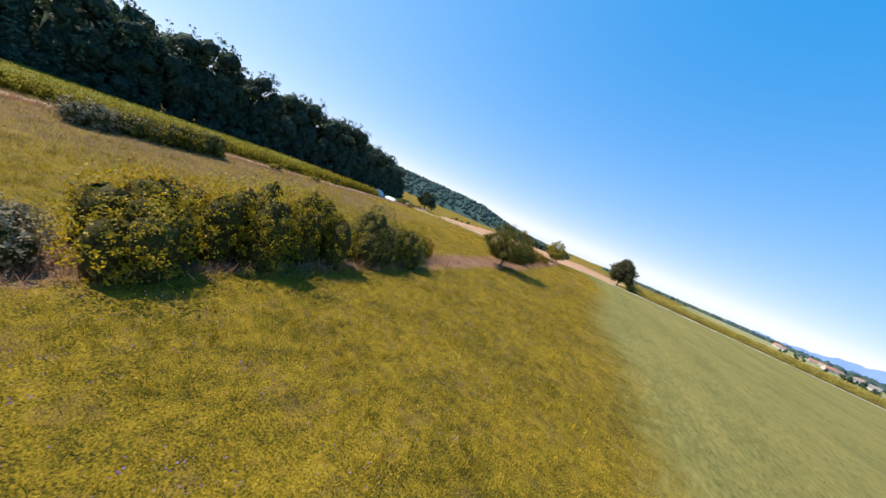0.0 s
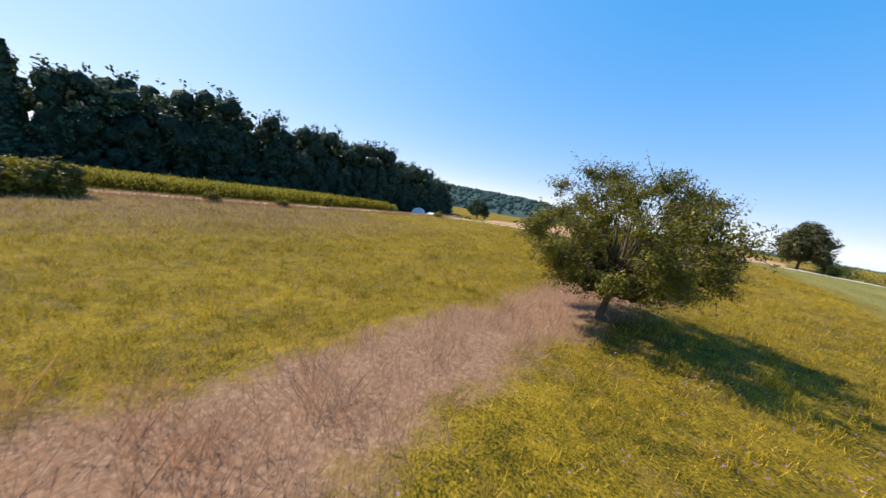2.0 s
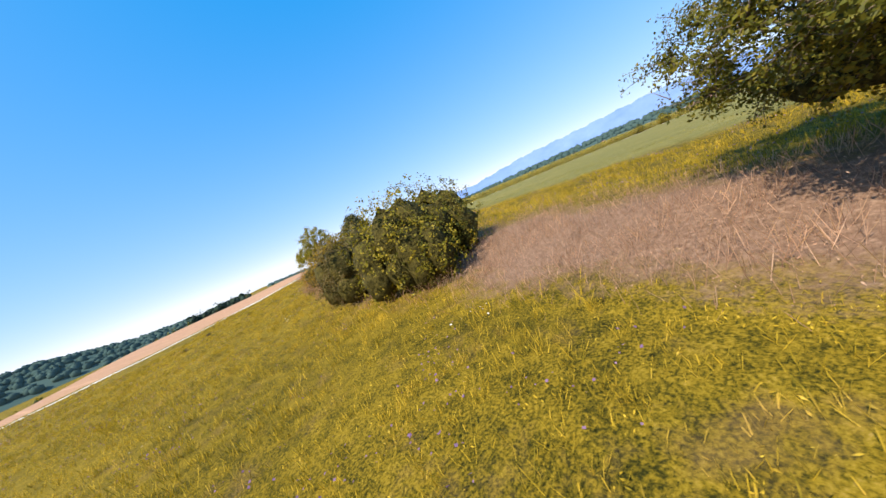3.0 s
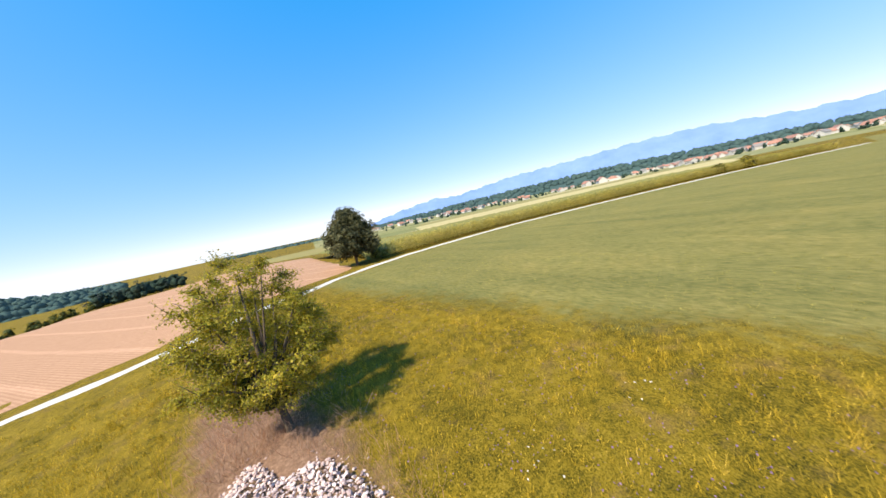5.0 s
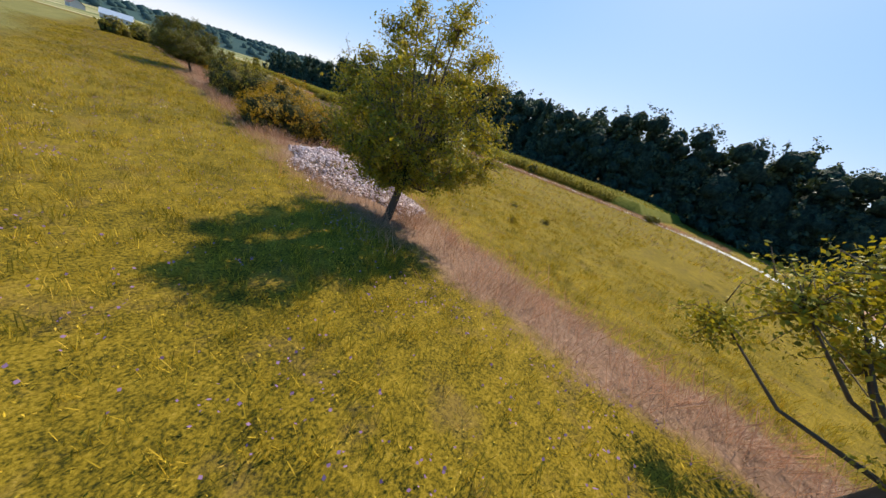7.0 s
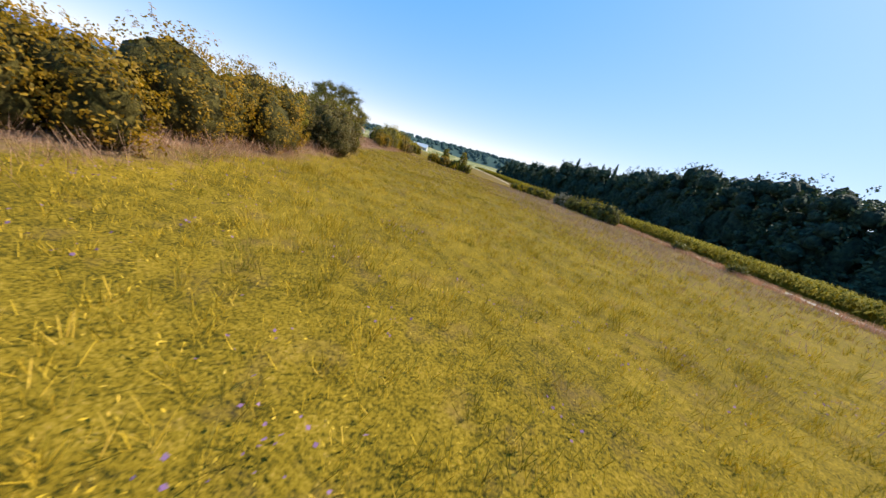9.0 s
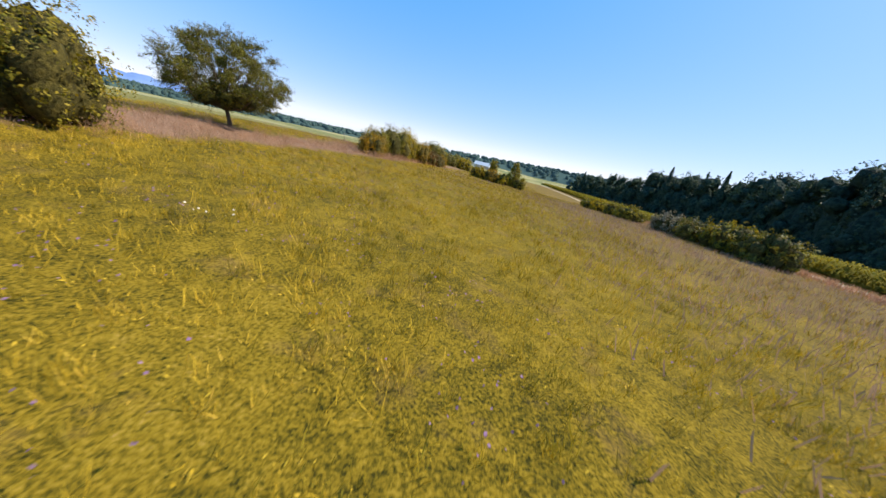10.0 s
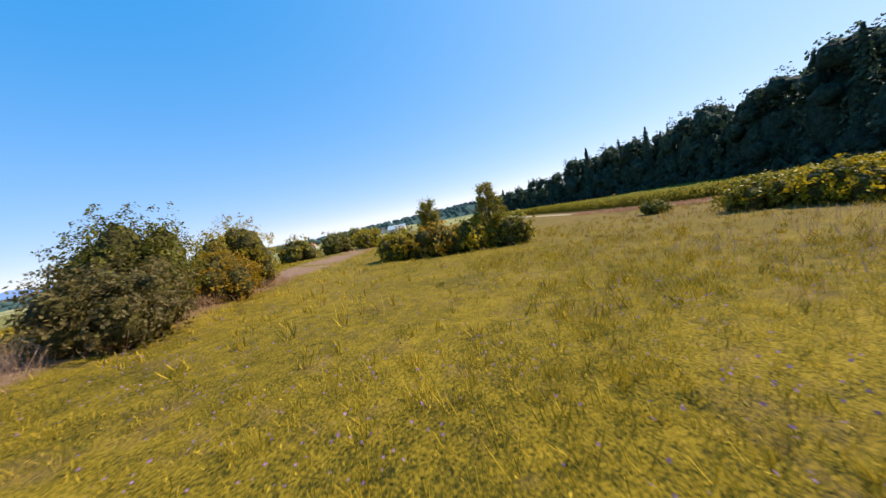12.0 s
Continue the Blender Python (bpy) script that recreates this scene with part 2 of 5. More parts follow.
M_STRIP = strip_mat()
def stubble_mat():
    """Tan soil and straw with sowing rows and wheel lines."""
    m, n, l, b = mat("stubble_ground", 0.95, 0.1)
    tc = n.new("ShaderNodeTexCoord")
    mp = n.new("ShaderNodeMapping")
    mp.inputs["Rotation"].default_value = (0, 0, radians(-28))
    l.new(tc.outputs["Object"], mp.inputs["Vector"])
    cols = []
    for scale, distort in ((1.05, 1.2), (0.055, 0.5)):
        w = n.new("ShaderNodeTexWave")
        w.bands_direction = "X"
        w.inputs["Scale"].default_value = scale
        w.inputs["Distortion"].default_value = distort
        w.inputs["Detail"].default_value = 3
        l.new(mp.outputs["Vector"], w.inputs["Vector"])
        cols.append(w.outputs["Fac"])
    f = noise_tex(n, l, 2.2, 6, 0.75)
    rf = ramp(n, [(0.25, 0.14, 0.08), (0.39, 0.225, 0.135), (0.53, 0.325, 0.205)])
    l.new(f.outputs["Fac"], rf.inputs["Fac"])
    rw = ramp(n, [(0.84, 0.82, 0.8), (1.05, 1.05, 1.05)])
    l.new(cols[0], rw.inputs["Fac"])
    rl = ramp(n, [(1, 1, 1), (1, 1, 1), (1.2, 1.22, 1.25)])
    rl.color_ramp.elements[1].position = 0.93
    l.new(cols[1], rl.inputs["Fac"])
    c = mix(n, l, 1.0, rf.outputs["Color"], rw.outputs["Color"], "MULTIPLY")
    l.new(mix(n, l, 1.0, c, rl.outputs["Color"], "MULTIPLY"), b.inputs["Base Color"])
    bp = n.new("ShaderNodeBump")
    bp.inputs["Strength"].default_value = 0.4
    l.new(f.outputs["Fac"], bp.inputs["Height"])
    l.new(bp.outputs["Normal"], b.inputs["Normal"])
    return m


M_STUBBLE = stubble_mat()
M_ROAD = soil("gravel", [(0.42, 0.39, 0.35), (0.56, 0.53, 0.49), (0.68, 0.65, 0.61)], [(0.85, 0.84, 0.82), (1.05, 1.05, 1.05)], 14.0, 0.5, 0.4)
M_PALE = soil("pale_field_ground", [(0.36, 0.3, 0.14), (0.5, 0.42, 0.22)], [(0.85, 0.9, 0.8), (1.1, 1.0, 1.0)], 0.6, 0.03, 0.2)
M_CROPSOIL = soil("crop_canopy", [(0.06, 0.065, 0.008), (0.13, 0.125, 0.014), (0.21, 0.185, 0.03)], [(0.75, 0.8, 0.8), (1.1, 1.05, 1.0)], 2.4, 0.06, 1.0)
M_TASSEL = soil("corn_tops", [(0.1, 0.1, 0.025), (0.22, 0.2, 0.06), (0.36, 0.31, 0.13)], [(0.8, 0.85, 0.8), (1.1, 1.05, 1.0)], 2.4, 0.06, 0.6)
M_MEADOW_BLADE = meadow_blade_mat()
M_TUFT = leafy("tuft_blades", [(0.08, 0.085, 0.009), (0.15, 0.14, 0.012), (0.22, 0.185, 0.016)], 0.22, 0.6, 0.6, gain=1.1)
M_MAUVE = leafy("seed_heads", [(0.3, 0.22, 0.17), (0.4, 0.3, 0.24), (0.36, 0.24, 0.22)], 0.3, 0.8, 0.3, tint=(1.05, 1.0, 0.9), gain=1.0)
M_DRY_BLADE = leafy("dry_blades", [(0.3, 0.17, 0.115), (0.5, 0.325, 0.235), (0.74, 0.55, 0.43), (0.38, 0.23, 0.165), (0.26, 0.19, 0.07), (0.58, 0.4, 0.3)], 0.36, 0.7, 0.9, tint=(1.12, 0.9, 0.81), gain=0.9)
M_MOWN_BLADE = leafy("mown_blades", [(0.12, 0.12, 0.03), (0.2, 0.185, 0.05), (0.28, 0.245, 0.075)], 0.3, 0.6, 0.3)
M_FLOWER = leafy("mauve_petals", [(0.16, 0.09, 0.24), (0.25, 0.15, 0.34), (0.33, 0.22, 0.41)], 0.3, 0.7, 0.5, tint=(1, 1, 1), gain=1.0)
M_WHITEFLOWER = leafy("white_petals", [(0.75, 0.72, 0.66), (0.8, 0.78, 0.74)], 0.2, 0.7, 0.5, tint=(1, 1, 1), gain=1.0)
M_OLIVE = leafy("olive_leaves", [(0.042, 0.055, 0.01), (0.095, 0.1, 0.013), (0.18, 0.155, 0.018), (0.26, 0.2, 0.022)], 0.3, 0.5, 0.6, gain=1.6)
M_YELLOW = leafy("yellowing_leaves", [(0.075, 0.08, 0.01), (0.18, 0.15, 0.014), (0.31, 0.235, 0.018), (0.13, 0.12, 0.013)], 0.42, 0.5, 0.6, gain=1.75)
M_DARK = leafy("dark_leaves", [(0.03, 0.042, 0.012), (0.055, 0.066, 0.016), (0.11, 0.105, 0.022), (0.17, 0.14, 0.028)], 0.3, 0.5, 0.6, gain=1.7)
M_BROWN = leafy("browning_leaves", [(0.06, 0.045, 0.02), (0.1, 0.08, 0.035), (0.16, 0.125, 0.055), (0.07, 0.07, 0.02)], 0.3, 0.6, 0.6)
M_ORANGE = leafy("golden_brown_leaves", [(0.1, 0.07, 0.012), (0.23, 0.15, 0.018), (0.35, 0.22, 0.024), (0.13, 0.11, 0.014)], 0.42, 0.5, 0.6, gain=1.5)
M_RED = leafy("red_leaves", [(0.15, 0.06, 0.028), (0.23, 0.095, 0.036), (0.085, 0.075, 0.02), (0.13, 0.09, 0.028)], 0.3, 0.5, 0.6)
M_SILVER = leafy("silver_leaves", [(0.09, 0.085, 0.05), (0.17, 0.155, 0.11), (0.3, 0.27, 0.21), (0.08, 0.08, 0.035)], 0.2, 0.6, 0.6, tint=(1, 1, 0.8))
M_APPLE = leafy("apple_leaves", [(0.036, 0.05, 0.011), (0.064, 0.078, 0.013), (0.11, 0.112, 0.017), (0.19, 0.158, 0.022)], 0.25, 0.45, 0.9, gain=1.35)
M_PEAR = leafy("pear_leaves", [(0.05, 0.07, 0.012), (0.11, 0.123, 0.017), (0.2, 0.186, 0.024), (0.32, 0.255, 0.035)], 0.38, 0.45, 0.7, gain=1.8)
M_PLUM = leafy("dark_crown_leaves", [(0.022, 0.032, 0.02), (0.04, 0.05, 0.028), (0.07, 0.074, 0.036), (0.1, 0.092, 0.042)], 0.12, 0.5, 0.5)
# extra blue in these leaf colours stands for haze and skylight
M_FOREST = leafy("forest_leaves", [(0.03, 0.055, 0.042), (0.042, 0.07, 0.048), (0.06, 0.086, 0.05), (0.036, 0.062, 0.044)], 0.14, 0.55, 0.05, gain=1.35)
# leaf green shifted to blue, so haze is part of the colour
M_FARWOOD = leafy("hazed_far_wood_leaves", [(0.034, 0.058, 0.058), (0.05, 0.076, 0.072), (0.07, 0.094, 0.08)], 0.12, 0.8, 0.01, gain=1.0)
def canopy_mat(name, low, high, scale=0.75, relief=1.6):
    """Closed foliage seen from afar: leaf clumps in colour and relief."""
    m, n, l, b = mat(name, 0.7, 0.1)
    clump = noise_tex(n, l, scale, 6, 0.75)
    r = ramp(n, [tuple(0.35 * q for q in low), low, high])
    for e, q in zip(r.color_ramp.elements, (0.36, 0.5, 0.68)):
        e.position = q
    l.new(clump.outputs["Fac"], r.inputs["Fac"])
    tone = noise_tex(n, l, 0.06, 3)
    rt = ramp(n, [(0.75, 0.8, 0.85), (1.25, 1.2, 1.05)])
    l.new(tone.outputs["Fac"], rt.inputs["Fac"])
    l.new(mix(n, l, 1.0, r.outputs["Color"], rt.outputs["Color"], "MULTIPLY"), b.inputs["Base Color"])
    bp = n.new("ShaderNodeBump")
    bp.inputs["Strength"].default_value = 1.0
    bp.inputs["Distance"].default_value = relief
    l.new(clump.outputs["Fac"], bp.inputs["Height"])
    l.new(bp.outputs["Normal"], b.inputs["Normal"])
    return m


# forest crowns carry the same painted-in blue of haze and skylight
M_WOODS = canopy_mat("forest_canopy", (0.032, 0.058, 0.044), (0.075, 0.11, 0.07))
M_HEDGEROW = canopy_mat("hedgerow_canopy", (0.06, 0.075, 0.02), (0.15, 0.15, 0.04))
M_CROP = leafy("green_corn_leaves", [(0.05, 0.055, 0.006), (0.1, 0.1, 0.01), (0.16, 0.145, 0.015), (0.22, 0.185, 0.025)], 0.35, 0.8, 0.2, spec=0.05, gain=1.25)
M_CORN = leafy("corn_leaves", [(0.11, 0.12, 0.02), (0.2, 0.19, 0.04), (0.32, 0.28, 0.08), (0.4, 0.34, 0.14)], 0.4, 0.5, 0.4)


def bark(name, a, b_):
    m, n, l, b = mat(name, 0.9, 0.2)
    t = noise_tex(n, l, 14, 6, 0.7, stretch=(1, 1, 0.25))
    r = ramp(n, [a, b_])
    l.new(t.outputs["Fac"], r.inputs["Fac"])
    l.new(r.outputs["Color"], b.inputs["Base Color"])
    bp = n.new("ShaderNodeBump")
    bp.inputs["Strength"].default_value = 0.7
    l.new(t.outputs["Fac"], bp.inputs["Height"])
    l.new(bp.outputs["Normal"], b.inputs["Normal"])
    return m


M_BARK = bark("bark", (0.05, 0.036, 0.025), (0.16, 0.12, 0.085))
M_TWIG = bark("twigs", (0.09, 0.065, 0.045), (0.22, 0.17, 0.12))
# crown filler: dark colour standing for the shade among the branches
M_SHADE = canopy_mat("crown_shade_fill", (0.04, 0.044, 0.015), (0.1, 0.092, 0.025), 7.0, 0.12)
# bush filler: kept darker than the leaves, in place of inner shade
M_BUSH_FILL = canopy_mat("bush_shade_fill", (0.075, 0.062, 0.016), (0.16, 0.125, 0.03), 7.0, 0.12)
M_POST = bark("weathered_wood", (0.12, 0.09, 0.065), (0.3, 0.25, 0.19))


def stone_mat():
    m, n, l, b = mat("limestone", 0.85, 0.3)
    o = n.new("ShaderNodeObjectInfo")
    g = n.new("ShaderNodeNewGeometry")
    add = n.new("ShaderNodeMath")
    add.operation = "ADD"
    fr = n.new("ShaderNodeMath")
    fr.operation = "FRACT"
    l.new(o.outputs["Random"], add.inputs[0])
    l.new(g.outputs["Random Per Island"], add.inputs[1])
    l.new(add.outputs[0], fr.inputs[0])
    r = ramp(n, [(0.36, 0.26, 0.25), (0.55, 0.42, 0.4), (0.7, 0.56, 0.53), (0.8, 0.66, 0.63)])
    l.new(fr.outputs[0], r.inputs["Fac"])
    t = noise_tex(n, l, 11, 5, 0.7)
    rt = ramp(n, [(0.7, 0.68, 0.66), (1.1, 1.08, 1.06)])
    l.new(t.outputs["Fac"], rt.inputs["Fac"])
    l.new(mix(n, l, 1.0, r.outputs["Color"], rt.outputs["Color"], "MULTIPLY"), b.inputs["Base Color"])
    bp = n.new("ShaderNodeBump")
    bp.inputs["Strength"].default_value = 0.4
    l.new(t.outputs["Fac"], bp.inputs["Height"])
    l.new(bp.outputs["Normal"], b.inputs["Normal"])
    return m


M_STONE = stone_mat()


def plain(name, colour, rough=0.7, vary=0.15, scale=3.0):
    m, n, l, b = mat(name, rough, 0.3)
    t = noise_tex(n, l, scale, 4)
    r = ramp(n, [tuple(c * (1 - vary) for c in colour), tuple(min(1, c * (1 + vary)) for c in colour)])
    l.new(t.outputs["Fac"], r.inputs["Fac"])
    l.new(r.outputs["Color"], b.inputs["Base Color"])
    return m


M_WALL = plain("plaster_wall", (0.47, 0.45, 0.42))
M_ROOF = plain("clay_tiles", (0.34, 0.17, 0.12))
M_ROOF2 = plain("brown_tiles", (0.24, 0.16, 0.13))
M_ROOF3 = plain("grey_tiles", (0.2, 0.18, 0.17))
M_GLASSDARK = plain("window_glass", (0.05, 0.06, 0.07), 0.2)
M_FILM = plain("white_film", (0.74, 0.78, 0.8), 0.45, 0.06)
M_SHEET = plain("pale_sheet_metal", (0.4, 0.45, 0.52), 0.5, 0.08)
M_RIB = plain("galvanised_tube", (0.5, 0.52, 0.54), 0.4)


# far scenery: aerial haze put into the colours, helped by a faint glow
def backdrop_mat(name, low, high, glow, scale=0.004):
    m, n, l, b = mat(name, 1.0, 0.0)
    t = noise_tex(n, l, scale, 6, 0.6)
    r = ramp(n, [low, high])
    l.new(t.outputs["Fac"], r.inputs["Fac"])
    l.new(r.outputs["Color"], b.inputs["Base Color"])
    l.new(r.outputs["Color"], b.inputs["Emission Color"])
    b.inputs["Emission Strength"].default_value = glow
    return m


# the mountains' blue and their glow are painted haze
M_MOUNT = backdrop_mat("hazed_mountains", (0.08, 0.145, 0.32), (0.18, 0.26, 0.43), 0.24)
# woods on the ridges: bluish tint and slight glow paint in distance haze
M_RIDGE = backdrop_mat("hazed_far_woods", (0.032, 0.062, 0.066), (0.07, 0.105, 0.092), 0.12, 0.012)


# ---- terrain ----
def smooth(a):
    a = np.clip(a, 0, 1)
    return a * a * (3 - 2 * a)


def gz(x, y):
    """Height of the ground: a low ridge under the hedge, falling to the forest side."""
    x, y = np.asarray(x, float), np.asarray(y, float)
    z = 1.1 * np.exp(-(((y - 60) / 50) ** 2)) - 2.4 * smooth((-y - 10) / 90) - 6 * smooth((-y - 90) / 400) - 5 * smooth((y - 75) / 400)
    z = z + 2.0 * np.exp(-(((x + 25) / 45) ** 2) - ((y - 137) / 38) ** 2)
    xl, xr = np.minimum(x, 0), np.maximum(x, 0)
    z = z - 2.1 * (1 - np.exp(xl / 16)) - 0.8 * (1 - np.exp(xl / 120)) - 2.6 * smooth((-x - 52) / 62) - 2.6 * smooth((-x - 44) / 30) * smooth((y - 22) / 30)
    z = z + 0.3 * (1 - np.exp(-xr / 6)) - 6.0 * (1 - np.exp(-xr / 500))
    near = np.exp(-((x / 42) ** 2 + (y / 110) ** 2))
    return z + near * (0.05 * np.sin(x * 0.9 + 1.3 * np.sin(y * 0.35)) + 0.05 * np.sin(y * 0.8 + np.sin(x * 0.5)))


# ---- mesh makers ----
def poly_mesh(name, verts, faces, material, smooth_faces=True):
    me = bpy.data.meshes.new(name)
    me.from_pydata([tuple(v) for v in verts], [], faces)
    me.materials.append(material)
    if smooth_faces:
        me.polygons.foreach_set("use_smooth", [True] * len(me.polygons))
    me.update()
    return me


def quad_mesh(name, v, material):
    """Loose quads: each four points of v make one."""
    me = bpy.data.meshes.new(name)
    k = len(v)
    me.vertices.add(k)
    me.vertices.foreach_set("co", np.ascontiguousarray(v, dtype=np.float32).ravel())
    me.loops.add(k)
    me.loops.foreach_set("vertex_index", np.arange(k, dtype=np.int32))
    me.polygons.add(k // 4)
    me.polygons.foreach_set("loop_start", np.arange(0, k, 4, dtype=np.int32))
    me.materials.append(material)
    me.update(calc_edges=True)
    return me


def grid_mesh(name, pts, material):
    """pts: (rows, columns, 3)."""
    r, c = pts.shape[:2]
    i = np.arange(r * c).reshape(r, c)
    q = np.stack([i[:-1, :-1], i[:-1, 1:], i[1:, 1:], i[1:, :-1]], -1).reshape(-1, 4)
    me = bpy.data.meshes.new(name)
    me.vertices.add(r * c)
    me.vertices.foreach_set("co", pts.astype(np.float32).ravel())
    me.loops.add(q.size)
    me.loops.foreach_set("vertex_index", q.astype(np.int32).ravel())
    me.polygons.add(len(q))
    me.polygons.foreach_set("loop_start", np.arange(0, q.size, 4, dtype=np.int32))
    me.polygons.foreach_set("use_smooth", [True] * len(q))
    me.materials.append(material)
    me.update(calc_edges=True)
    return me


def thing(name, x, y, label, category, group="", dz=0.0):
    ob = new(name)
    ob.location = (x, y, float(gz(x, y)) + dz)
    ob.empty_display_size = 0.2
    return tagged(ob, label, category, group)


def part(name, me, parent, label="", kind=""):
    ob = new(name, me)
    ob.parent = parent
    return tagged(ob, label, kind=kind)


def tube(points, radii, sides=7):
    """Vertices and faces of a tapered tube along points."""
    pts = np.asarray(points, float)
    v, f = [], []
    for i, p in enumerate(pts):
        d = pts[min(i + 1, len(pts) - 1)] - pts[max(i - 1, 0)]
        d = d / (np.linalg.norm(d) + 1e-9)
        a = np.cross(d, (0.3, 0.9, 0.1) if abs(d[2]) > 0.9 else (0, 0, 1))
        a /= np.linalg.norm(a) + 1e-9
        b = np.cross(d, a)
        for k in range(sides):
            t = 2 * math.pi * k / sides
            v.append(p + radii[i] * (math.cos(t) * a + math.sin(t) * b))
    for i in range(len(pts) - 1):
        for k in range(sides):
            k2 = (k + 1) % sides
            f.append((i * sides + k, i * sides + k2, (i + 1) * sides + k2, (i + 1) * sides + k))
    f.append(tuple(range((len(pts) - 1) * sides, len(pts) * sides)))
    f.append(tuple(reversed(range(sides))))
    return v, f


def tubes(name, lines, material, sides=6):
    vs, fs = [], []
    for pts, radii in lines:
        v, f = tube(pts, radii, sides)
        o = len(vs)
        vs += v
        fs += [tuple(i + o for i in face) for face in f]
    return poly_mesh(name, vs, fs, material)


def unit(v):
    return v / (np.linalg.norm(v, axis=-1, keepdims=True) + 1e-9)


def leaves_at(c, out, size, r, aspect=0.5):
    """Leaf-shaped quads at the points c, turned loosely outwards."""
    k = len(c)
    nrm = unit(out * 1.2 + unit(r.normal(size=(k, 3))) + np.array([0, 0, 0.35]))
    a = unit(np.cross(nrm, unit(r.normal(size=(k, 3)))))
    b = np.cross(nrm, a)
    s = (size * r.uniform(0.6, 1.35, k))[:, None]
    return np.stack([c - a * s * 0.5, c + b * s * aspect * 0.5 - a * s * 0.08, c + a * s * 0.5, c - b * s * aspect * 0.5 - a * s * 0.08], 1).reshape(-1, 3)


def crown_points(lobes, count, r, hollow=0.55, lump=0.2):
    """Points in the outer part of a heap of uneven lobes, and their outward ways."""
    lobes = np.asarray(lobes, float)
    w = (lobes[:, 3] * lobes[:, 4] * lobes[:, 5]) ** (2 / 3)
    pick = r.choice(len(lobes), count, p=w / w.sum())
    d = unit(r.normal(size=(count, 3)))
    k1, k2 = r.normal(size=(2, 3)) * 3.2
    bumps = 1 + lump * np.sin(d @ k1 + pick * 1.7) + lump * 0.7 * np.sin(2.1 * (d @ k2) + pick * 2.3)
    rad = (hollow + (1 - hollow) * r.random(count) ** 0.6) * bumps
    c = lobes[pick, :3] + d * lobes[pick, 3:6] * rad[:, None]
    return c, d


def sprays(c, d, per, spread, r):
    """Leaves in bunches: per of them round each point."""
    k = len(c)
    out = np.repeat(d, per, 0) + 0.35 * r.normal(size=(k * per, 3))
    return np.repeat(c, per, 0) + spread * r.normal(size=(k * per, 3)), out


def shoots(lobes, count, length, per, r, up=0.7):
    """Points along thin shoots that stand out of the crown."""
    lobes = np.asarray(lobes, float)
    pick = r.integers(0, len(lobes), count)
    d = unit(r.normal(size=(count, 3)) + np.array([0, 0, up]))
    base = lobes[pick, :3] + d * lobes[pick, 3:6] * 0.85
    way = unit(d + np.array([0, 0, 0.4]) + 0.3 * r.normal(size=(count, 3)))
    t = np.linspace(0.05, 1, per)
    ln = length * r.uniform(0.5, 1.2, count)
    c = base[:, None] + way[:, None] * (t[None, :, None] * ln[:, None, None]) + 0.04 * r.normal(size=(count, per, 3))
    lines = [([b, b + w * x * 0.6, b + w * x], [0.012, 0.008, 0.003]) for b, w, x in zip(base, way, ln)]
    return c.reshape(-1, 3), np.repeat(d, per, 0), lines


# ---- large structure: ground, fields, roads ----
u = np.linspace(-1, 1, 191)
ax = 4600 * np.sinh(6.6 * u) / np.sinh(6.6)
gx, gy = np.meshgrid(ax, ax + 10)
ground = new("ground", grid_mesh("ground", np.stack([gx, gy, gz(gx, gy)], -1), M_MEADOW))
tagged(ground, "gently sloping yellow-green summer meadow with dry patches", "meadow", kind="structure")


def along(pts, k):
    """A smooth line of k points through pts."""
    pts = np.asarray(pts, float)
    s = np.r_[0, np.cumsum(np.linalg.norm(np.diff(pts, axis=0), axis=1))]
    q = np.linspace(0, s[-1], k)
    line = np.stack([np.interp(q, s, pts[:, i]) for i in range(2)], 1)
    for _ in range(max(1, k // 40)):
        line[1:-1] = 0.25 * line[:-2] + 0.5 * line[1:-1] + 0.25 * line[2:]
    return line


def ribbon(name, pts, width, k, material, dz, wob=0.15, across=5):
    line = along(pts, k)
    d = unit(np.gradient(line, axis=0))
    nrm = np.stack([-d[:, 1], d[:, 0]], 1)
    s = np.arange(k)
    w = width / 2 + wob * (np.sin(s * 0.37) * 0.5 + np.sin(s * 0.91 + 1) * 0.5)
    w2 = width / 2 + wob * (np.sin(s * 0.43 + 2) * 0.5 + np.sin(s * 1.07) * 0.5)
    t = np.linspace(0, 1, across)[None, :, None]
    p = (line - nrm * w[:, None])[:, None] * (1 - t) + (line + nrm * w2[:, None])[:, None] * t
    z = gz(p[..., 0], p[..., 1]) + dz
    z[:, 0] -= dz + 0.02
    z[:, -1] -= dz + 0.02
    return grid_mesh(name, np.concatenate([p, z[..., None]], -1), material)


def loft(name, low, high, k, rows, material, dz, ragged=0.0):
    a, b = along(low, k), along(high, k)
    for line in (a, b):
        line[:, 0] += ragged * np.convolve(rng.normal(size=k + 4), [0.2, 0.6, 1.0, 0.6, 0.2], "valid")
    t = np.linspace(0, 1, rows)[:, None, None]
    p = a[None] * (1 - t) + b[None] * t
    z = gz(p[..., 0], p[..., 1]) + dz
    z[0], z[-1] = z[0] - dz - 0.02, z[-1] - dz - 0.02
    z[:, 0], z[:, -1] = gz(p[:, 0, 0], p[:, 0, 1]) - 0.02, gz(p[:, -1, 0], p[:, -1, 1]) - 0.02
    return grid_mesh(name, np.concatenate([p, z[..., None]], -1), material)


ROAD = [(-47, -330), (-47, -150), (-48, -60), (-49, 0), (-49, 30), (-46, 46), (-41, 53), (-33, 57), (-24, 59.5), (-14, 61.8), (-4, 63), (1, 64), (6.5, 66.5), (13, 69.5), (21.5, 71.8), (33, 72.3), (48, 71.2), (70, 64.5), (93, 56), (117, 46), (140, 35), (160, 24)]
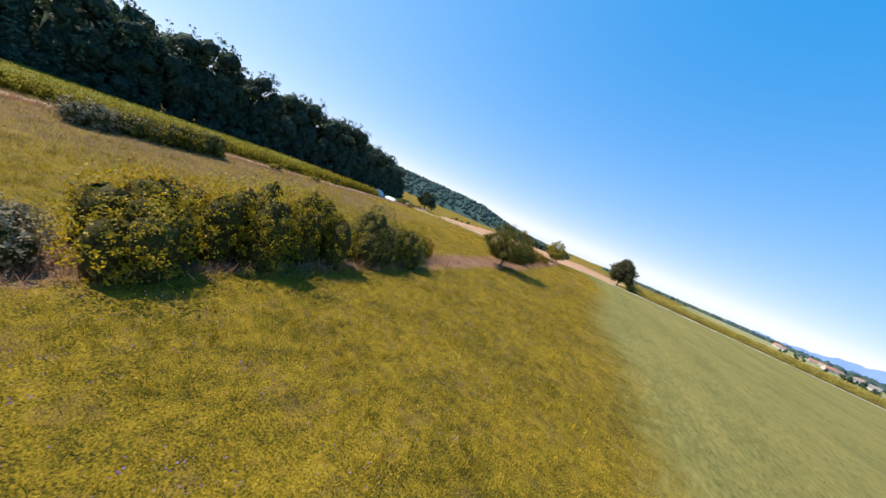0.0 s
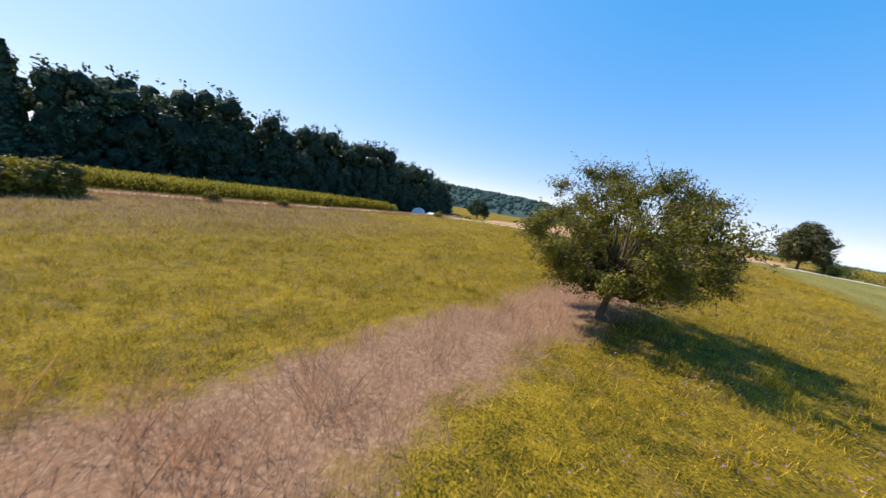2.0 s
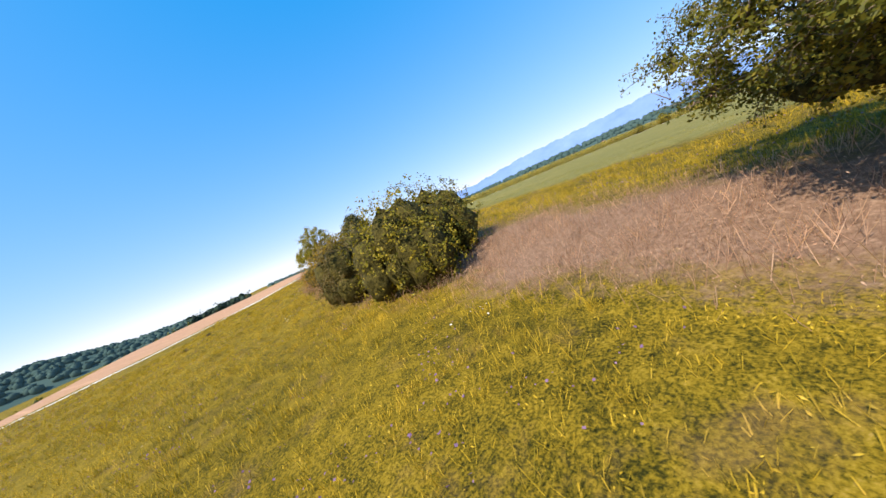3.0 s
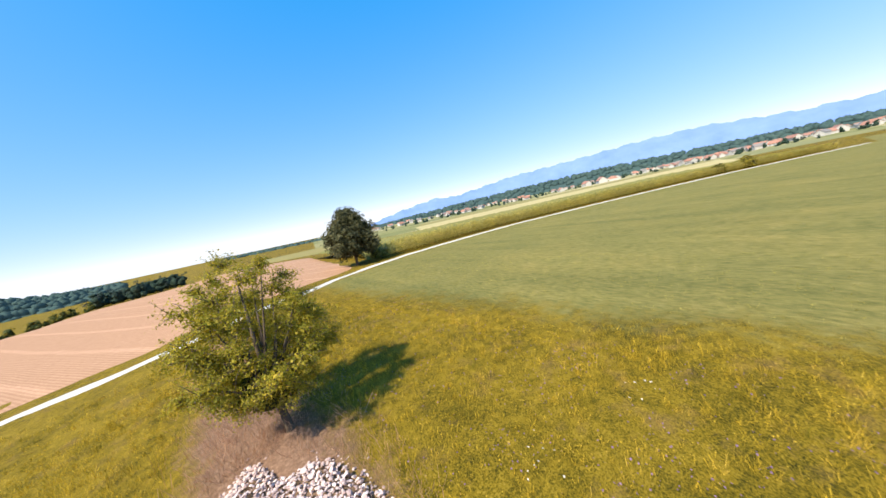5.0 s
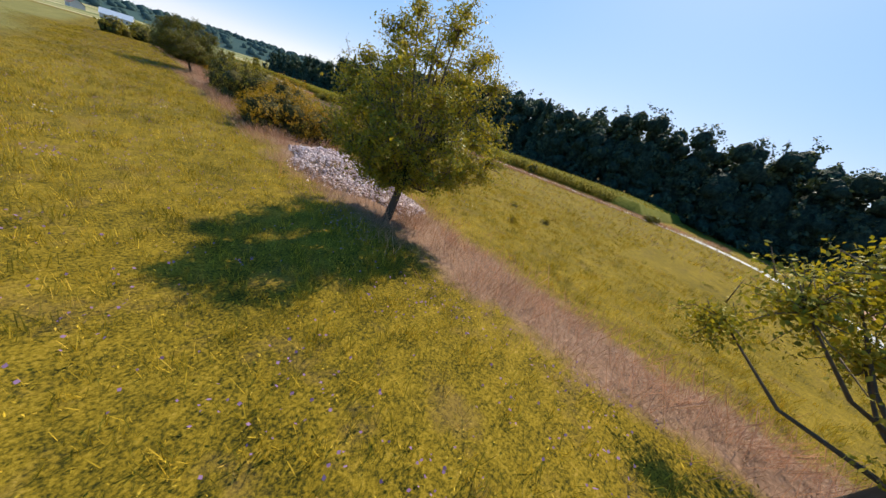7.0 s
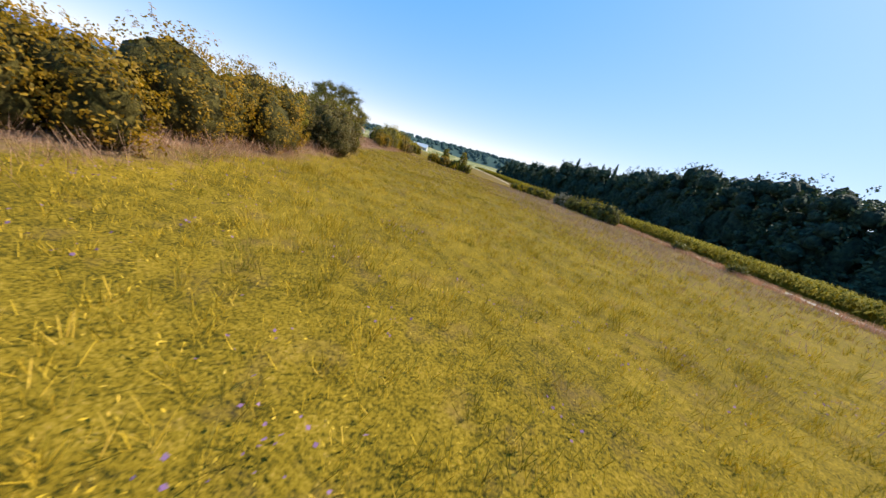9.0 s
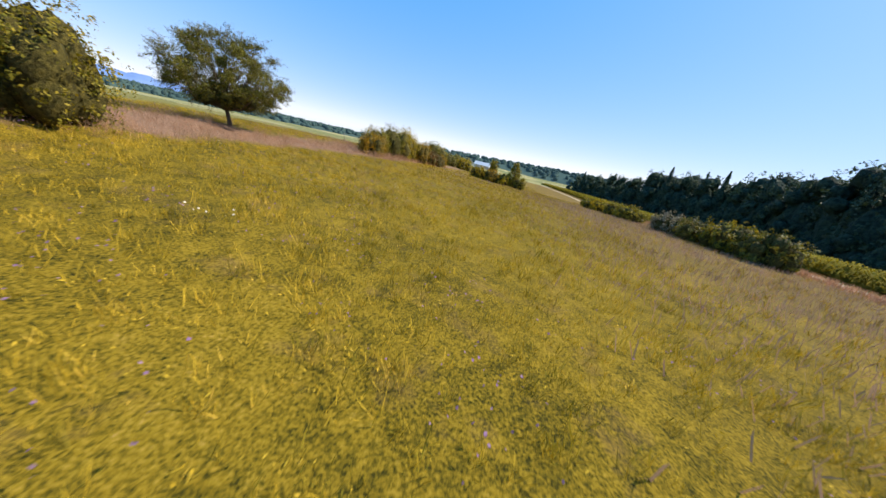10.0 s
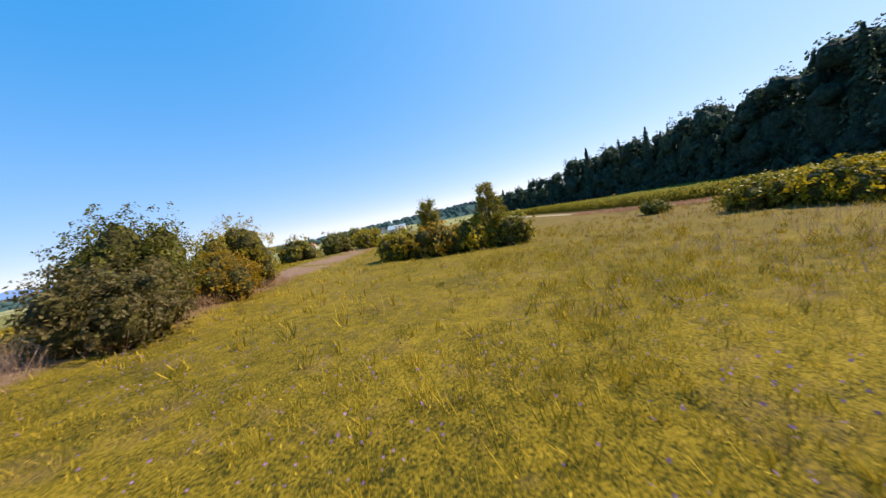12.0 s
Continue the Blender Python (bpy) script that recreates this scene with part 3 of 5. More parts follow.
M_TRACK = soil("earth_track", [(0.24, 0.18, 0.12), (0.36, 0.29, 0.21), (0.5, 0.43, 0.35)], [(0.8, 0.8, 0.78), (1.05, 1.05, 1.05)], 6.0, 0.5, 0.4)
tagged(new("road", ribbon("road", [(-47, -330), (-47, -150), (-48, -60), (-49, 0), (-49, 11)], 2.2, 260, M_TRACK, 0.06)), "worn earth farm track below the meadow", "road", kind="structure")
tagged(new("road", ribbon("road", [(-49, 10)] + ROAD[4:], 1.65, 300, M_ROAD, 0.065)), "pale gravel farm track between the fields", "road", kind="structure")
tagged(new("road", ribbon("road", [(-47, 44), (-60, 54), (-76, 68), (-92, 84), (-102, 104), (-110, 140)], 2.4, 90, M_TRACK, 0.07)), "earth track branching off to the yard by the forest", "road", kind="structure")


def road_y(x):
    pts = np.array(ROAD[7:])
    return np.interp(x, pts[:, 0], pts[:, 1])


v = np.linspace(0, 1, 300)[:, None]
uu = np.linspace(0, 1, 48)[None, :] ** 1.8
yy0 = -170 + v * 235
edge = np.interp(yy0, [-170, -60, -26, -18, -5, 20, 30, 36, 44, 54, 66], [13.3, 13.3, 13.1, 12.0, 10.3, 10.4, 10.6, 9.8, 8.2, 7.0, 5.5]) - 0.9 + 0.3 * np.sin(yy0 * 0.31) + 0.15 * np.sin(yy0 * 0.83)
mx = edge + uu * 230
my = -170 + v * (road_y(mx) - 1.75 + 170)
mz = gz(mx, my) + 0.06
mz[:, 0] -= 0.08
mown = new("mown_field", grid_mesh("mown_field", np.stack([mx, my, mz], -1), M_MOWN))
inset = mown.data.attributes.new("inset", "FLOAT", "POINT")
inset.data.foreach_set("value", ((mx - edge) / 2.6 - 0.1).astype(np.float32).ravel())
tagged(mown, "smooth grey-green mown grass field", "field", kind="structure")

strip = new("dry_grass_ground", loft("dry_grass_ground", [(0.65, -150), (0.75, -60), (0.45, -37), (-0.45, -30), (-0.15, -20), (0.85, -14), (0.35, -6), (0.25, -3), (1.2, 0), (1.9, 3), (2.3, 6), (2.3, 12), (2.0, 18), (2.05, 30), (2.05, 38), (1.35, 43), (0.65, 47), (0.15, 51), (-0.15, 58)],
                                   [(-5.95, -150), (-5.45, -60), (-5.45, -35), (-5.65, -14), (-4.6, -8), (-4.3, -2), (-4.2, 4), (-5.4, 11), (-6.6, 16), (-5.6, 30), (-4.0, 40), (-3.3, 47), (-3.6, 52), (-3.2, 58)], 420, 13, M_STRIP, 0.045, 0.16))
sv = np.linspace(0, 1, 13)
sv = np.repeat(np.minimum(sv, 1 - sv) * 5.5 / 1.1, 420)
strip.data.attributes.new("inset", "FLOAT", "POINT").data.foreach_set("value", sv.astype(np.float32))
tagged(strip, "strip of dry reddish grass along the hedge", "dry grass", kind="structure")
stubble = new("stubble_field", loft("stubble_field", [(-43, 57), (-34, 61), (-24, 63.5), (-10, 66), (0, 67.5), (8, 71), (15, 74.5)], [(-95, 150), (-75, 190), (-45, 225), (-12, 230), (14, 200), (24, 140)], 60, 40, M_STUBBLE, 0.06))
tagged(stubble, "harvested reddish-tan stubble field", "field", kind="structure")


def plain_mat():
    """A far plain of many fields: each patch has its own crop."""
    m, n, l, b = mat("far_fields", 0.95, 0.05)
    tc = n.new("ShaderNodeTexCoord")
    mp = n.new("ShaderNodeMapping")
    mp.inputs["Scale"].default_value = (0.006, 0.016, 1)
    mp.inputs["Rotation"].default_value = (0, 0, radians(25))
    l.new(tc.outputs["Object"], mp.inputs["Vector"])
    vo = n.new("ShaderNodeTexVoronoi")
    vo.inputs["Scale"].default_value = 1.0
    l.new(mp.outputs["Vector"], vo.inputs["Vector"])
    sp = n.new("ShaderNodeSeparateColor")
    l.new(vo.outputs["Color"], sp.inputs["Color"])
    r = ramp(n, [(0.14, 0.16, 0.05), (0.34, 0.29, 0.15), (0.18, 0.18, 0.06), (0.42, 0.36, 0.2), (0.1, 0.13, 0.045), (0.26, 0.24, 0.1)])
    l.new(sp.outputs[0], r.inputs["Fac"])
    t = noise_tex(n, l, 0.08, 6, 0.7)
    rt_ = ramp(n, [(0.75, 0.78, 0.8), (1.1, 1.08, 1.05)])
    l.new(t.outputs["Fac"], rt_.inputs["Fac"])
    l.new(mix(n, l, 1.0, r.outputs["Color"], rt_.outputs["Color"], "MULTIPLY"), b.inputs["Base Color"])
    return m


pa, pv = np.meshgrid(np.linspace(14, 205, 160), np.linspace(0, 1, 40) ** 1.5)
p0 = np.interp(pa, [14, 60, 80, 95, 150, 165, 205], [160, 150, 260, 340, 340, 240, 230])
pr = p0 + pv * (3000 - p0)
px_, py_ = pr * np.sin(np.radians(pa)), 30 + pr * np.cos(np.radians(pa))
pz_ = gz(px_, py_) + 0.08 + 0.0006 * pr
pz_[0] -= 0.3
far_plain = new("field", grid_mesh("field", np.stack([px_, py_, pz_], -1), plain_mat()))
tagged(far_plain, "wide plain of pale and green fields", "field", kind="structure")
for low, high, material, label in (
    ([(60, 118), (140, 100), (230, 60)], [(120, 230), (260, 190), (380, 90)], M_PALE, "pale ripe field beyond the corn"),
    ([(130, 240), (270, 200), (390, 95)], [(190, 330), (340, 270), (470, 110)], M_GREENFIELD, "green field in front of the village"),
    ([(20, 205), (34, 170), (48, 135)], [(30, 330), (70, 320), (120, 280)], M_GREENFIELD, "green field behind the stubble"),
):
    tagged(new("field", loft("field", low, high, 40, 20, material, 0.45)), label, "field", kind="structure")


# ---- plants ----
def lump(out, x, y, z, rx, rz, r, cols=8, rows=6, cone=False):
    """One smooth, uneven lobe of a far crown: vertices and faces onto out."""
    th, ph = np.meshgrid(np.arange(cols) * 2 * math.pi / cols, np.linspace(-math.pi / 2, math.pi / 2, rows))
    k = 1 + r.uniform(-0.16, 0.16, th.shape)
    w = np.cos(ph) * k
    if cone:
        w = np.clip(0.52 - 0.48 * np.sin(ph), 0.02, 1) * (1 + 0.22 * np.sin(7 * ph)) * k
        w[0] *= 0.3
    v = np.stack([x + rx * w * np.cos(th), y + rx * w * np.sin(th), z + rz * np.sin(ph) * (1 if cone else k)], -1).reshape(-1, 3)
    i = np.arange(rows * cols).reshape(rows, cols)
    j = np.roll(i, -1, 1)
    f = np.stack([i[:-1], j[:-1], j[1:], i[1:]], -1).reshape(-1, 4) + out[2]
    out[0].append(v)
    out[1].append(f)
    out[2] += len(v)


def bush(x, y, rx, ry, h, material, label, count=5200, leaf=0.11, seed=0, name="bush", group="hedge bushes", twiggy=9, look_up=0.5):
    r = np.random.default_rng(1000 + seed)
    ob = thing(name, x, y, label, "bush", group)
    lobes = []
    for i in range(11):
        a = i * 2.4 + r.uniform(-0.5, 0.5)
        q = math.sqrt((i + 0.5) / 11) * 0.72
        s = r.uniform(0.36, 0.52)
        top = h * (1.0 - 0.42 * q * q) * r.uniform(0.82, 1.0)
        hz = min(h * 0.34, top * 0.5)
        for lvl in (0, 1) if top > 1.6 else (0,):
            cz = top - hz - lvl * hz * 1.25
            lobes.append((q * rx * math.cos(a), q * ry * math.sin(a), max(cz, hz * 0.75), rx * s, ry * s, hz))
    c, d = sprays(*crown_points(lobes, max(1, count // 12), r, 0.58, 0.11), 12, 0.4 * leaf + 0.045, r)
    sc, sd, lines = shoots(lobes, twiggy, h * 0.09, 14, r, look_up)
    c, d = np.concatenate([c, sc]), np.concatenate([d, sd])
    zr = gz(c[:, 0] + x, c[:, 1] + y) - float(gz(x, y))
    keep = c[:, 2] > zr + 0.06
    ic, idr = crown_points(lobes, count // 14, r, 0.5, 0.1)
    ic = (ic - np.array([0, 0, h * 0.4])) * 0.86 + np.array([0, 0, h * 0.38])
    # solid lumps added to fill the bush; their dark colour suggests shade
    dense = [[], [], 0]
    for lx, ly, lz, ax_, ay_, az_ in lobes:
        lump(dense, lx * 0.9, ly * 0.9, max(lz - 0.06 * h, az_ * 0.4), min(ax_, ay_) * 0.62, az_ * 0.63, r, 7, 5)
    lv = np.concatenate([leaves_at(c[keep], d[keep], leaf * 1.15, r, 0.6), leaves_at(ic, idr, leaf * 1.5, r, 0.7)])
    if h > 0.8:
        part("thicket", poly_mesh("thicket", np.concatenate(dense[0]), np.concatenate(dense[1]).tolist(), M_BUSH_FILL), ob, "solid filler lumps for the shaded inside of the bush", kind="stuff")
    part("crown", quad_mesh("crown", lv, material), ob, kind="stuff")
    for i in range(9):
        lx, ly, lz, *_ = lobes[int(r.integers(0, len(lobes)))]
        b0 = np.array([lx * 0.35 + r.uniform(-0.25, 0.25), ly * 0.35 + r.uniform(-0.25, 0.25), -0.15])
        e = np.array([lx, ly, lz])
        mid = b0 * 0.45 + e * 0.55 + np.array([r.uniform(-0.15, 0.15), r.uniform(-0.15, 0.15), 0.12])
        part("stem", tubes("stem", [([b0, mid, e, e + (e - mid) * 0.4], [0.045, 0.03, 0.018, 0.006])], M_TWIG, 5), ob)
    part("twiggery", tubes("twiggery", lines, M_TWIG, 4), ob, kind="stuff")
    return ob


def branchlets(lobes, per_lobe, knots, per_knot, spread, r):
    """Thin branches that reach out of each lobe, and the bunches of leaves along them."""
    c, d, lines = [], [], []
    t = np.linspace(0.2, 1.0, knots)
    for lx, ly, lz, rx, ry, rz in lobes:
        e = np.array([lx, ly, lz])
        out = unit(np.array([lx, ly, 0.25 * lz]))
        for _ in range(per_lobe):
            w = unit(r.normal(size=3) + 0.55 * out + np.array([0, 0, 0.1]))
            tip = w * np.array([rx, ry, rz]) * r.uniform(0.7, 1.3)
            sag = np.array([0, 0, -0.12 * np.linalg.norm(tip[:2])])
            line = e + tip * t[:, None] + sag * (t ** 2)[:, None] + r.normal(size=(knots, 3)) * 0.04
            lines.append(([e, line[knots // 2], line[-1]], [0.014, 0.009, 0.003]))
            c.append(np.repeat(line, per_knot, 0))
            d.append(np.repeat(w[None], knots * per_knot, 0))
    c, d = np.concatenate(c), np.concatenate(d)
    return c + spread * r.normal(size=c.shape) * np.array([1, 1, 0.7]), d + 0.5 * r.normal(size=d.shape), lines


def tree(x, y, h, trunk_h, trunk_r, lobes, material, label, count, leaf, seed, lean=(0.0, 0.0), category="tree", name="tree", sprigs=40, sprig_len=0.6, hollow=0.4, aspect=0.5, group="", shade=0.0, open_crown=False):
    """lobes: centre and radii of the parts of the crown, from the foot of the trunk."""
    r = np.random.default_rng(2000 + seed)
    ob = thing(name, x, y, label, category, group)
    top = np.array([lean[0], lean[1], trunk_h])
    base = np.array([0.0, 0.0, -0.25])
    trunk = [([base, base + [0, 0, 0.3], top * 0.55 + [r.uniform(-0.04, 0.04), r.uniform(-0.04, 0.04), 0], top, top + [lean[0] * 0.4, lean[1] * 0.4, h * 0.25], [lean[0] * 1.3, lean[1] * 1.3, h * 0.8]],
              [trunk_r * 1.55, trunk_r * 1.1, trunk_r * 0.9, trunk_r * 0.85, trunk_r * 0.5, trunk_r * 0.1])]
    part("trunk", tubes("trunk", trunk, M_BARK, 10), ob)
    for lx, ly, lz, rx, ry, rz in lobes[::2]:
        s = top + np.array([0, 0, max(0, (lz - trunk_h)) * r.uniform(0.0, 0.35) - 0.1])
        e = np.array([lx, ly, lz])
        mid = s * 0.5 + e * 0.5 + np.array([0, 0, -0.1 * np.linalg.norm(e - s)]) + r.normal(size=3) * 0.06
        limb = [([s, mid, e], [trunk_r * 0.4, trunk_r * 0.26, trunk_r * 0.12])]
        for _ in range(4):
            o = unit(r.normal(size=3) + np.array([0, 0, 0.3])) * np.array([rx, ry, rz]) * 0.85
            limb.append(([e, e + o * 0.5 + r.normal(size=3) * 0.05, e + o * 0.9], [trunk_r * 0.12, trunk_r * 0.07, 0.005]))
        part("limb", tubes("limb", limb, M_BARK, 6), ob)
    if open_crown:
        per_lobe = max(4, round(count / (len(lobes) * 5 * 13)))
        c, d, twigs = branchlets(lobes, per_lobe, 5, 13, 0.55 * leaf + 0.045, r)
    else:
        c, d = sprays(*crown_points(lobes, count // 14, r, hollow), 14, 0.5 * leaf + 0.06, r)
        twigs = []
    sc, sd, lines = shoots(lobes, sprigs, sprig_len, 12, r, 0.55)
    c, d = np.concatenate([c, sc]), np.concatenate([d, sd])
    keep = c[:, 2] > 0.45
    part("twiggery", tubes("twiggery", lines + twigs, M_TWIG, 3), ob, kind="stuff")
    core = np.array(lobes)
    core[:, 3:6] *= 0.8 if open_crown else 0.62
    ic, idr = crown_points(core, count // (9 if open_crown else 11), r, 0.1, 0.1)
    lv = np.concatenate([leaves_at(c[keep], d[keep], leaf, r, aspect), leaves_at(ic, idr, leaf * (1.3 if open_crown else 1.8), r, 0.7)])
    part("crown", quad_mesh("crown", lv, material), ob, kind="stuff")
    # dark lumps added in the middle of the crown to deepen its shade
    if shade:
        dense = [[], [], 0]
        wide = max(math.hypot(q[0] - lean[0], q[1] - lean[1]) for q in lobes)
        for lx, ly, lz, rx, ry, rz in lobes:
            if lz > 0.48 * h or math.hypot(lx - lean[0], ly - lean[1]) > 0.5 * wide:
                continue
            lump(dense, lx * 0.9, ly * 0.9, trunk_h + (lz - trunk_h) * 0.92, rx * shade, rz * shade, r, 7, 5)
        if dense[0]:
            part("shade_fill", poly_mesh("shade_fill", np.concatenate(dense[0]), np.concatenate(dense[1]).tolist(), M_SHADE), ob, "solid dark filler lumps for the shade inside the crown", kind="stuff")
    return ob


def heap_of_lobes(r, k, rx, ry, z0, z1, size, shape, taper=0.0):
    """k lobes spread through a crown between the heights z0 and z1; shape gives the crown's width at each height."""
    out = []
    for i in range(k):
        t = (i + 0.5) / k
        w = shape(t)
        a = i * 2.4 + r.uniform(-0.4, 0.4)
        q = math.sqrt(r.uniform(0.15, 1.0)) * w
        s = size * r.uniform(0.8, 1.2) * (1 - taper * t)
        out.append((q * rx * math.cos(a), q * ry * math.sin(a), z0 + t * (z1 - z0), s, s, s * 0.8))
    return out


def egg_of_lobes(r, k, profile, size):
    """k small lobes filling a crown whose half-width at each height is given by profile."""
    zs, ws = zip(*profile)
    out = []
    for i in range(k):
        z = np.interp((i + 0.5) / k, np.cumsum(np.array(ws) ** 1.6) / np.sum(np.array(ws) ** 1.6), zs)
        w = np.interp(z, zs, ws)
        a, q = i * 2.4 + r.uniform(-0.3, 0.3), w * r.uniform(0.12, 1.0) ** 0.5
        d = size * r.uniform(0.75, 1.25)
        out.append((q * math.cos(a), q * math.sin(a), z, d, d, 0.8 * d))
    return out


rr = np.random.default_rng(31)
# the wide old fruit tree by the hedge, with two domes to its crown
lobes_a = egg_of_lobes(rr, 112, [(1.5, 1.6), (1.9, 2.75), (2.5, 3.2), (3.2, 3.15), (3.9, 2.75), (4.5, 2.1), (4.95, 1.2)], 0.68)
lobes_a = [(a + 0.2, b, c, d, e, f) for a, b, c, d, e, f in lobes_a]
lobes_a += [(-1.1, -0.8, 4.85, 0.6, 0.6, 0.6), (-0.5, -0.4, 4.75, 0.65, 0.65, 0.6), (1.5, 0.8, 4.7, 0.65, 0.65, 0.55), (2.0, 0.9, 4.4, 0.65, 0.65, 0.5)]
tree(0.0, 0.3, 5.0, 1.05, 0.125, lobes_a, M_APPLE, "wide low-crowned fruit tree standing in dry grass", 84000, 0.072, 1, (0.15, 0.1), "fruit tree", "fruit_tree", 70, 0.55, open_crown=True, shade=0.62)
# the taller fruit tree beside the stone heap
lobes_b = egg_of_lobes(rr, 104, [(1.45, 0.8), (1.9, 1.9), (2.4, 2.2), (3.0, 2.15), (3.8, 2.0), (4.6, 1.6), (5.2, 1.1), (5.7, 0.5)], 0.53)
lobes_b = [(a - 0.06 * c, b + 0.07 * c, c, d, e, f) for a, b, c, d, e, f in lobes_b]
tree(-0.2, 41.8, 6.5, 1.3, 0.13, lobes_b, M_PEAR, "upright fruit tree with a ragged crown beside stones", 66000, 0.068, 2, (-0.15, 0.15), "fruit tree", "fruit_tree", 70, 0.6, open_crown=True, shade=0.58)
# the small one near the track
lobes_d = heap_of_lobes(rr, 20, 2.05, 2.05, 1.75, 3.6, 0.58, lambda t: 1.05 - 0.5 * t)
lobes_d += [(0.3, 1.6, 3.1, 0.5, 0.5, 0.4), (0.2, 2.0, 2.6, 0.5, 0.5, 0.35)]
tree(-0.7, 51.4, 4.2, 1.3, 0.1, lobes_d, M_PEAR, "small leaning fruit tree with a flat crown", 24000, 0.07, 3, (0.12, 0.25), "fruit tree", "fruit_tree", 40, 0.5, open_crown=True, shade=0.45)
# the dense round tree beyond the track
lobes_c = heap_of_lobes(rr, 60, 3.6, 3.6, 2.1, 8.3, 1.3, lambda t: 1.0 if t < 0.4 else 1.0 - 0.95 * ((t - 0.4) / 0.6) ** 1.7)
tree(16.3, 76.8, 9.6, 1.6, 0.22, lobes_c, M_PLUM, "dense round dark-leaved tree beside the track", 22000, 0.32, 4, (0, 0), "tree", "round_tree", 30, 0.4, 0.5, shade=0.6)

HEDGE = [
    # x, y, rx, ry, h, leaves, label, how many leaves
    (-1.7, -18.0, 1.8, 1.9, 3.1, M_OLIVE, "olive twiggy bush near the end of the hedge", 6500),
    (-3.0, -15.1, 1.5, 1.6, 2.5, M_ORANGE, "golden-brown bush at the end of the hedge", 5000),
    (-2.4, -20.9, 2.0, 1.9, 3.6, M_DARK, "dark olive-green hedge bush in dry grass", 7000),
    (-2.6, -24.9, 2.0, 2.2, 4.1, M_YELLOW, "tall yellowing bush in the hedge", 7000),
    (-2.4, -28.0, 2.0, 2.0, 4.1, M_YELLOW, "dense yellow-green hedge bush", 7000),
    (-2.1, -31.7, 2.0, 2.0, 3.2, M_YELLOW, "broad yellow-topped hedge bush with a dark inside", 7500),
    (-4.3, -30.4, 1.6, 2.0, 3.3, M_ORANGE, "golden-brown hedge bush behind others", 5000),
    (-2.9, -34.6, 1.6, 1.6, 1.7, M_SILVER, "low silvery bramble with pale seed heads", 4200),
    (-4.7, -35.7, 1.2, 1.3, 2.2, M_RED, "reddish autumn-leaved shrub standing in the hedge", 3600),
    (-2.6, -43.2, 2.0, 2.0, 4.4, M_APPLE, "tall bushy young tree in the hedge", 11000),
    (-4.3, -40.6, 2.0, 2.2, 2.4, M_BROWN, "grey-brown bramble thicket in the hedge", 8500),
    (-3.9, -46.0, 1.7, 1.8, 2.6, M_ORANGE, "golden bramble filling the hedge", 6500),
    (-2.4, -50.0, 2.2, 2.4, 4.3, M_YELLOW, "small golden-leaved tree in the hedge", 8000),
    (-3.4, 10.8, 2.1, 2.0, 3.5, M_OLIVE, "rounded olive bush with white seed heads", 6000),
    (-1.5, 12.2, 2.1, 2.2, 3.3, M_DARK, "dark-green rounded hedge bush", 6000),
    (-4.2, 15.2, 2.0, 2.2, 3.2, M_BROWN, "brownish-green rounded hedge bush", 6500),
    (-1.9, 18.6, 2.2, 2.4, 3.3, M_OLIVE, "broad olive bush in the hedge", 6500),
    (-3.5, 21.4, 1.9, 2.1, 3.1, M_ORANGE, "golden-brown yellowing bush in the hedge", 6000),
    (-2.6, 24.8, 2.1, 2.2, 3.1, M_ORANGE, "orange-brown autumn hedge bush", 6500),
    (-0.7, 28.6, 2.0, 2.0, 2.4, M_ORANGE, "orange-brown bush next to the stone heap", 6000),
    (-3.2, 28.8, 1.7, 1.7, 2.3, M_ORANGE, "low orange bush on the meadow side", 5000),
]
for i, (x, y, rx, ry, h, m, label, k) in enumerate(HEDGE):
    fine = 0.7 if -37 < y < 32 else 0.85
    bush(x, y, rx * 1.14, ry * 1.1, h * 1.17, m, label, int(k * 1.12 / fine ** 1.1 * min(1.3, max(1.0, h / 3.3))), 0.118 * fine, i)
FAR_HEDGE = [
    (6.5, -82, 3.6, 3.6, 4.6, M_OLIVE), (1.0, -86, 3.0, 3.4, 4.4, M_DARK), (-3.5, -93, 3.0, 4.5, 4.6, M_YELLOW), (1, -106, 3.5, 6, 5.2, M_OLIVE), (0, -126, 3, 6, 5, M_OLIVE),
]
for i, (x, y, rx, ry, h, m) in enumerate(FAR_HEDGE):
    bush(x, y, rx, ry, h, m, "large bush far along the hedge", 2600, 0.3, 40 + i, group="far hedge bushes", twiggy=8)
MID = [(-11.6, -58.6, 2.4, 2.4, 3.3, M_YELLOW), (-14.9, -57.6, 2.6, 2.4, 3.5, M_ORANGE), (-18.2, -57.2, 2.5, 2.4, 3.4, M_YELLOW), (-21.4, -56.4, 2.1, 2.2, 3.2, M_OLIVE)]
for i, (x, y, rx, ry, h, m) in enumerate(MID):
    bush(x, y, rx, ry, h, m, "yellowing bush in an island of scrub", 3200, 0.22, 60 + i, group="scrub island bushes")
for i, (x, y, h, w) in enumerate(((-14.9, -59.4, 5.4, 1.5), (-20.3, -57.6, 6.1, 1.8))):
    lb = heap_of_lobes(rr, 34, w, w, 0.7, h - 0.4, 0.55, lambda t: 1.1 - 0.75 * t, 0.45)
    tree(x, y, h, 1.5, 0.12, lb, M_OLIVE, "slender young tree rising out of the scrub", 9000, 0.16, 20 + i, (0, 0), "tree", "slender_tree", 60, 0.7, group="scrub island trees")
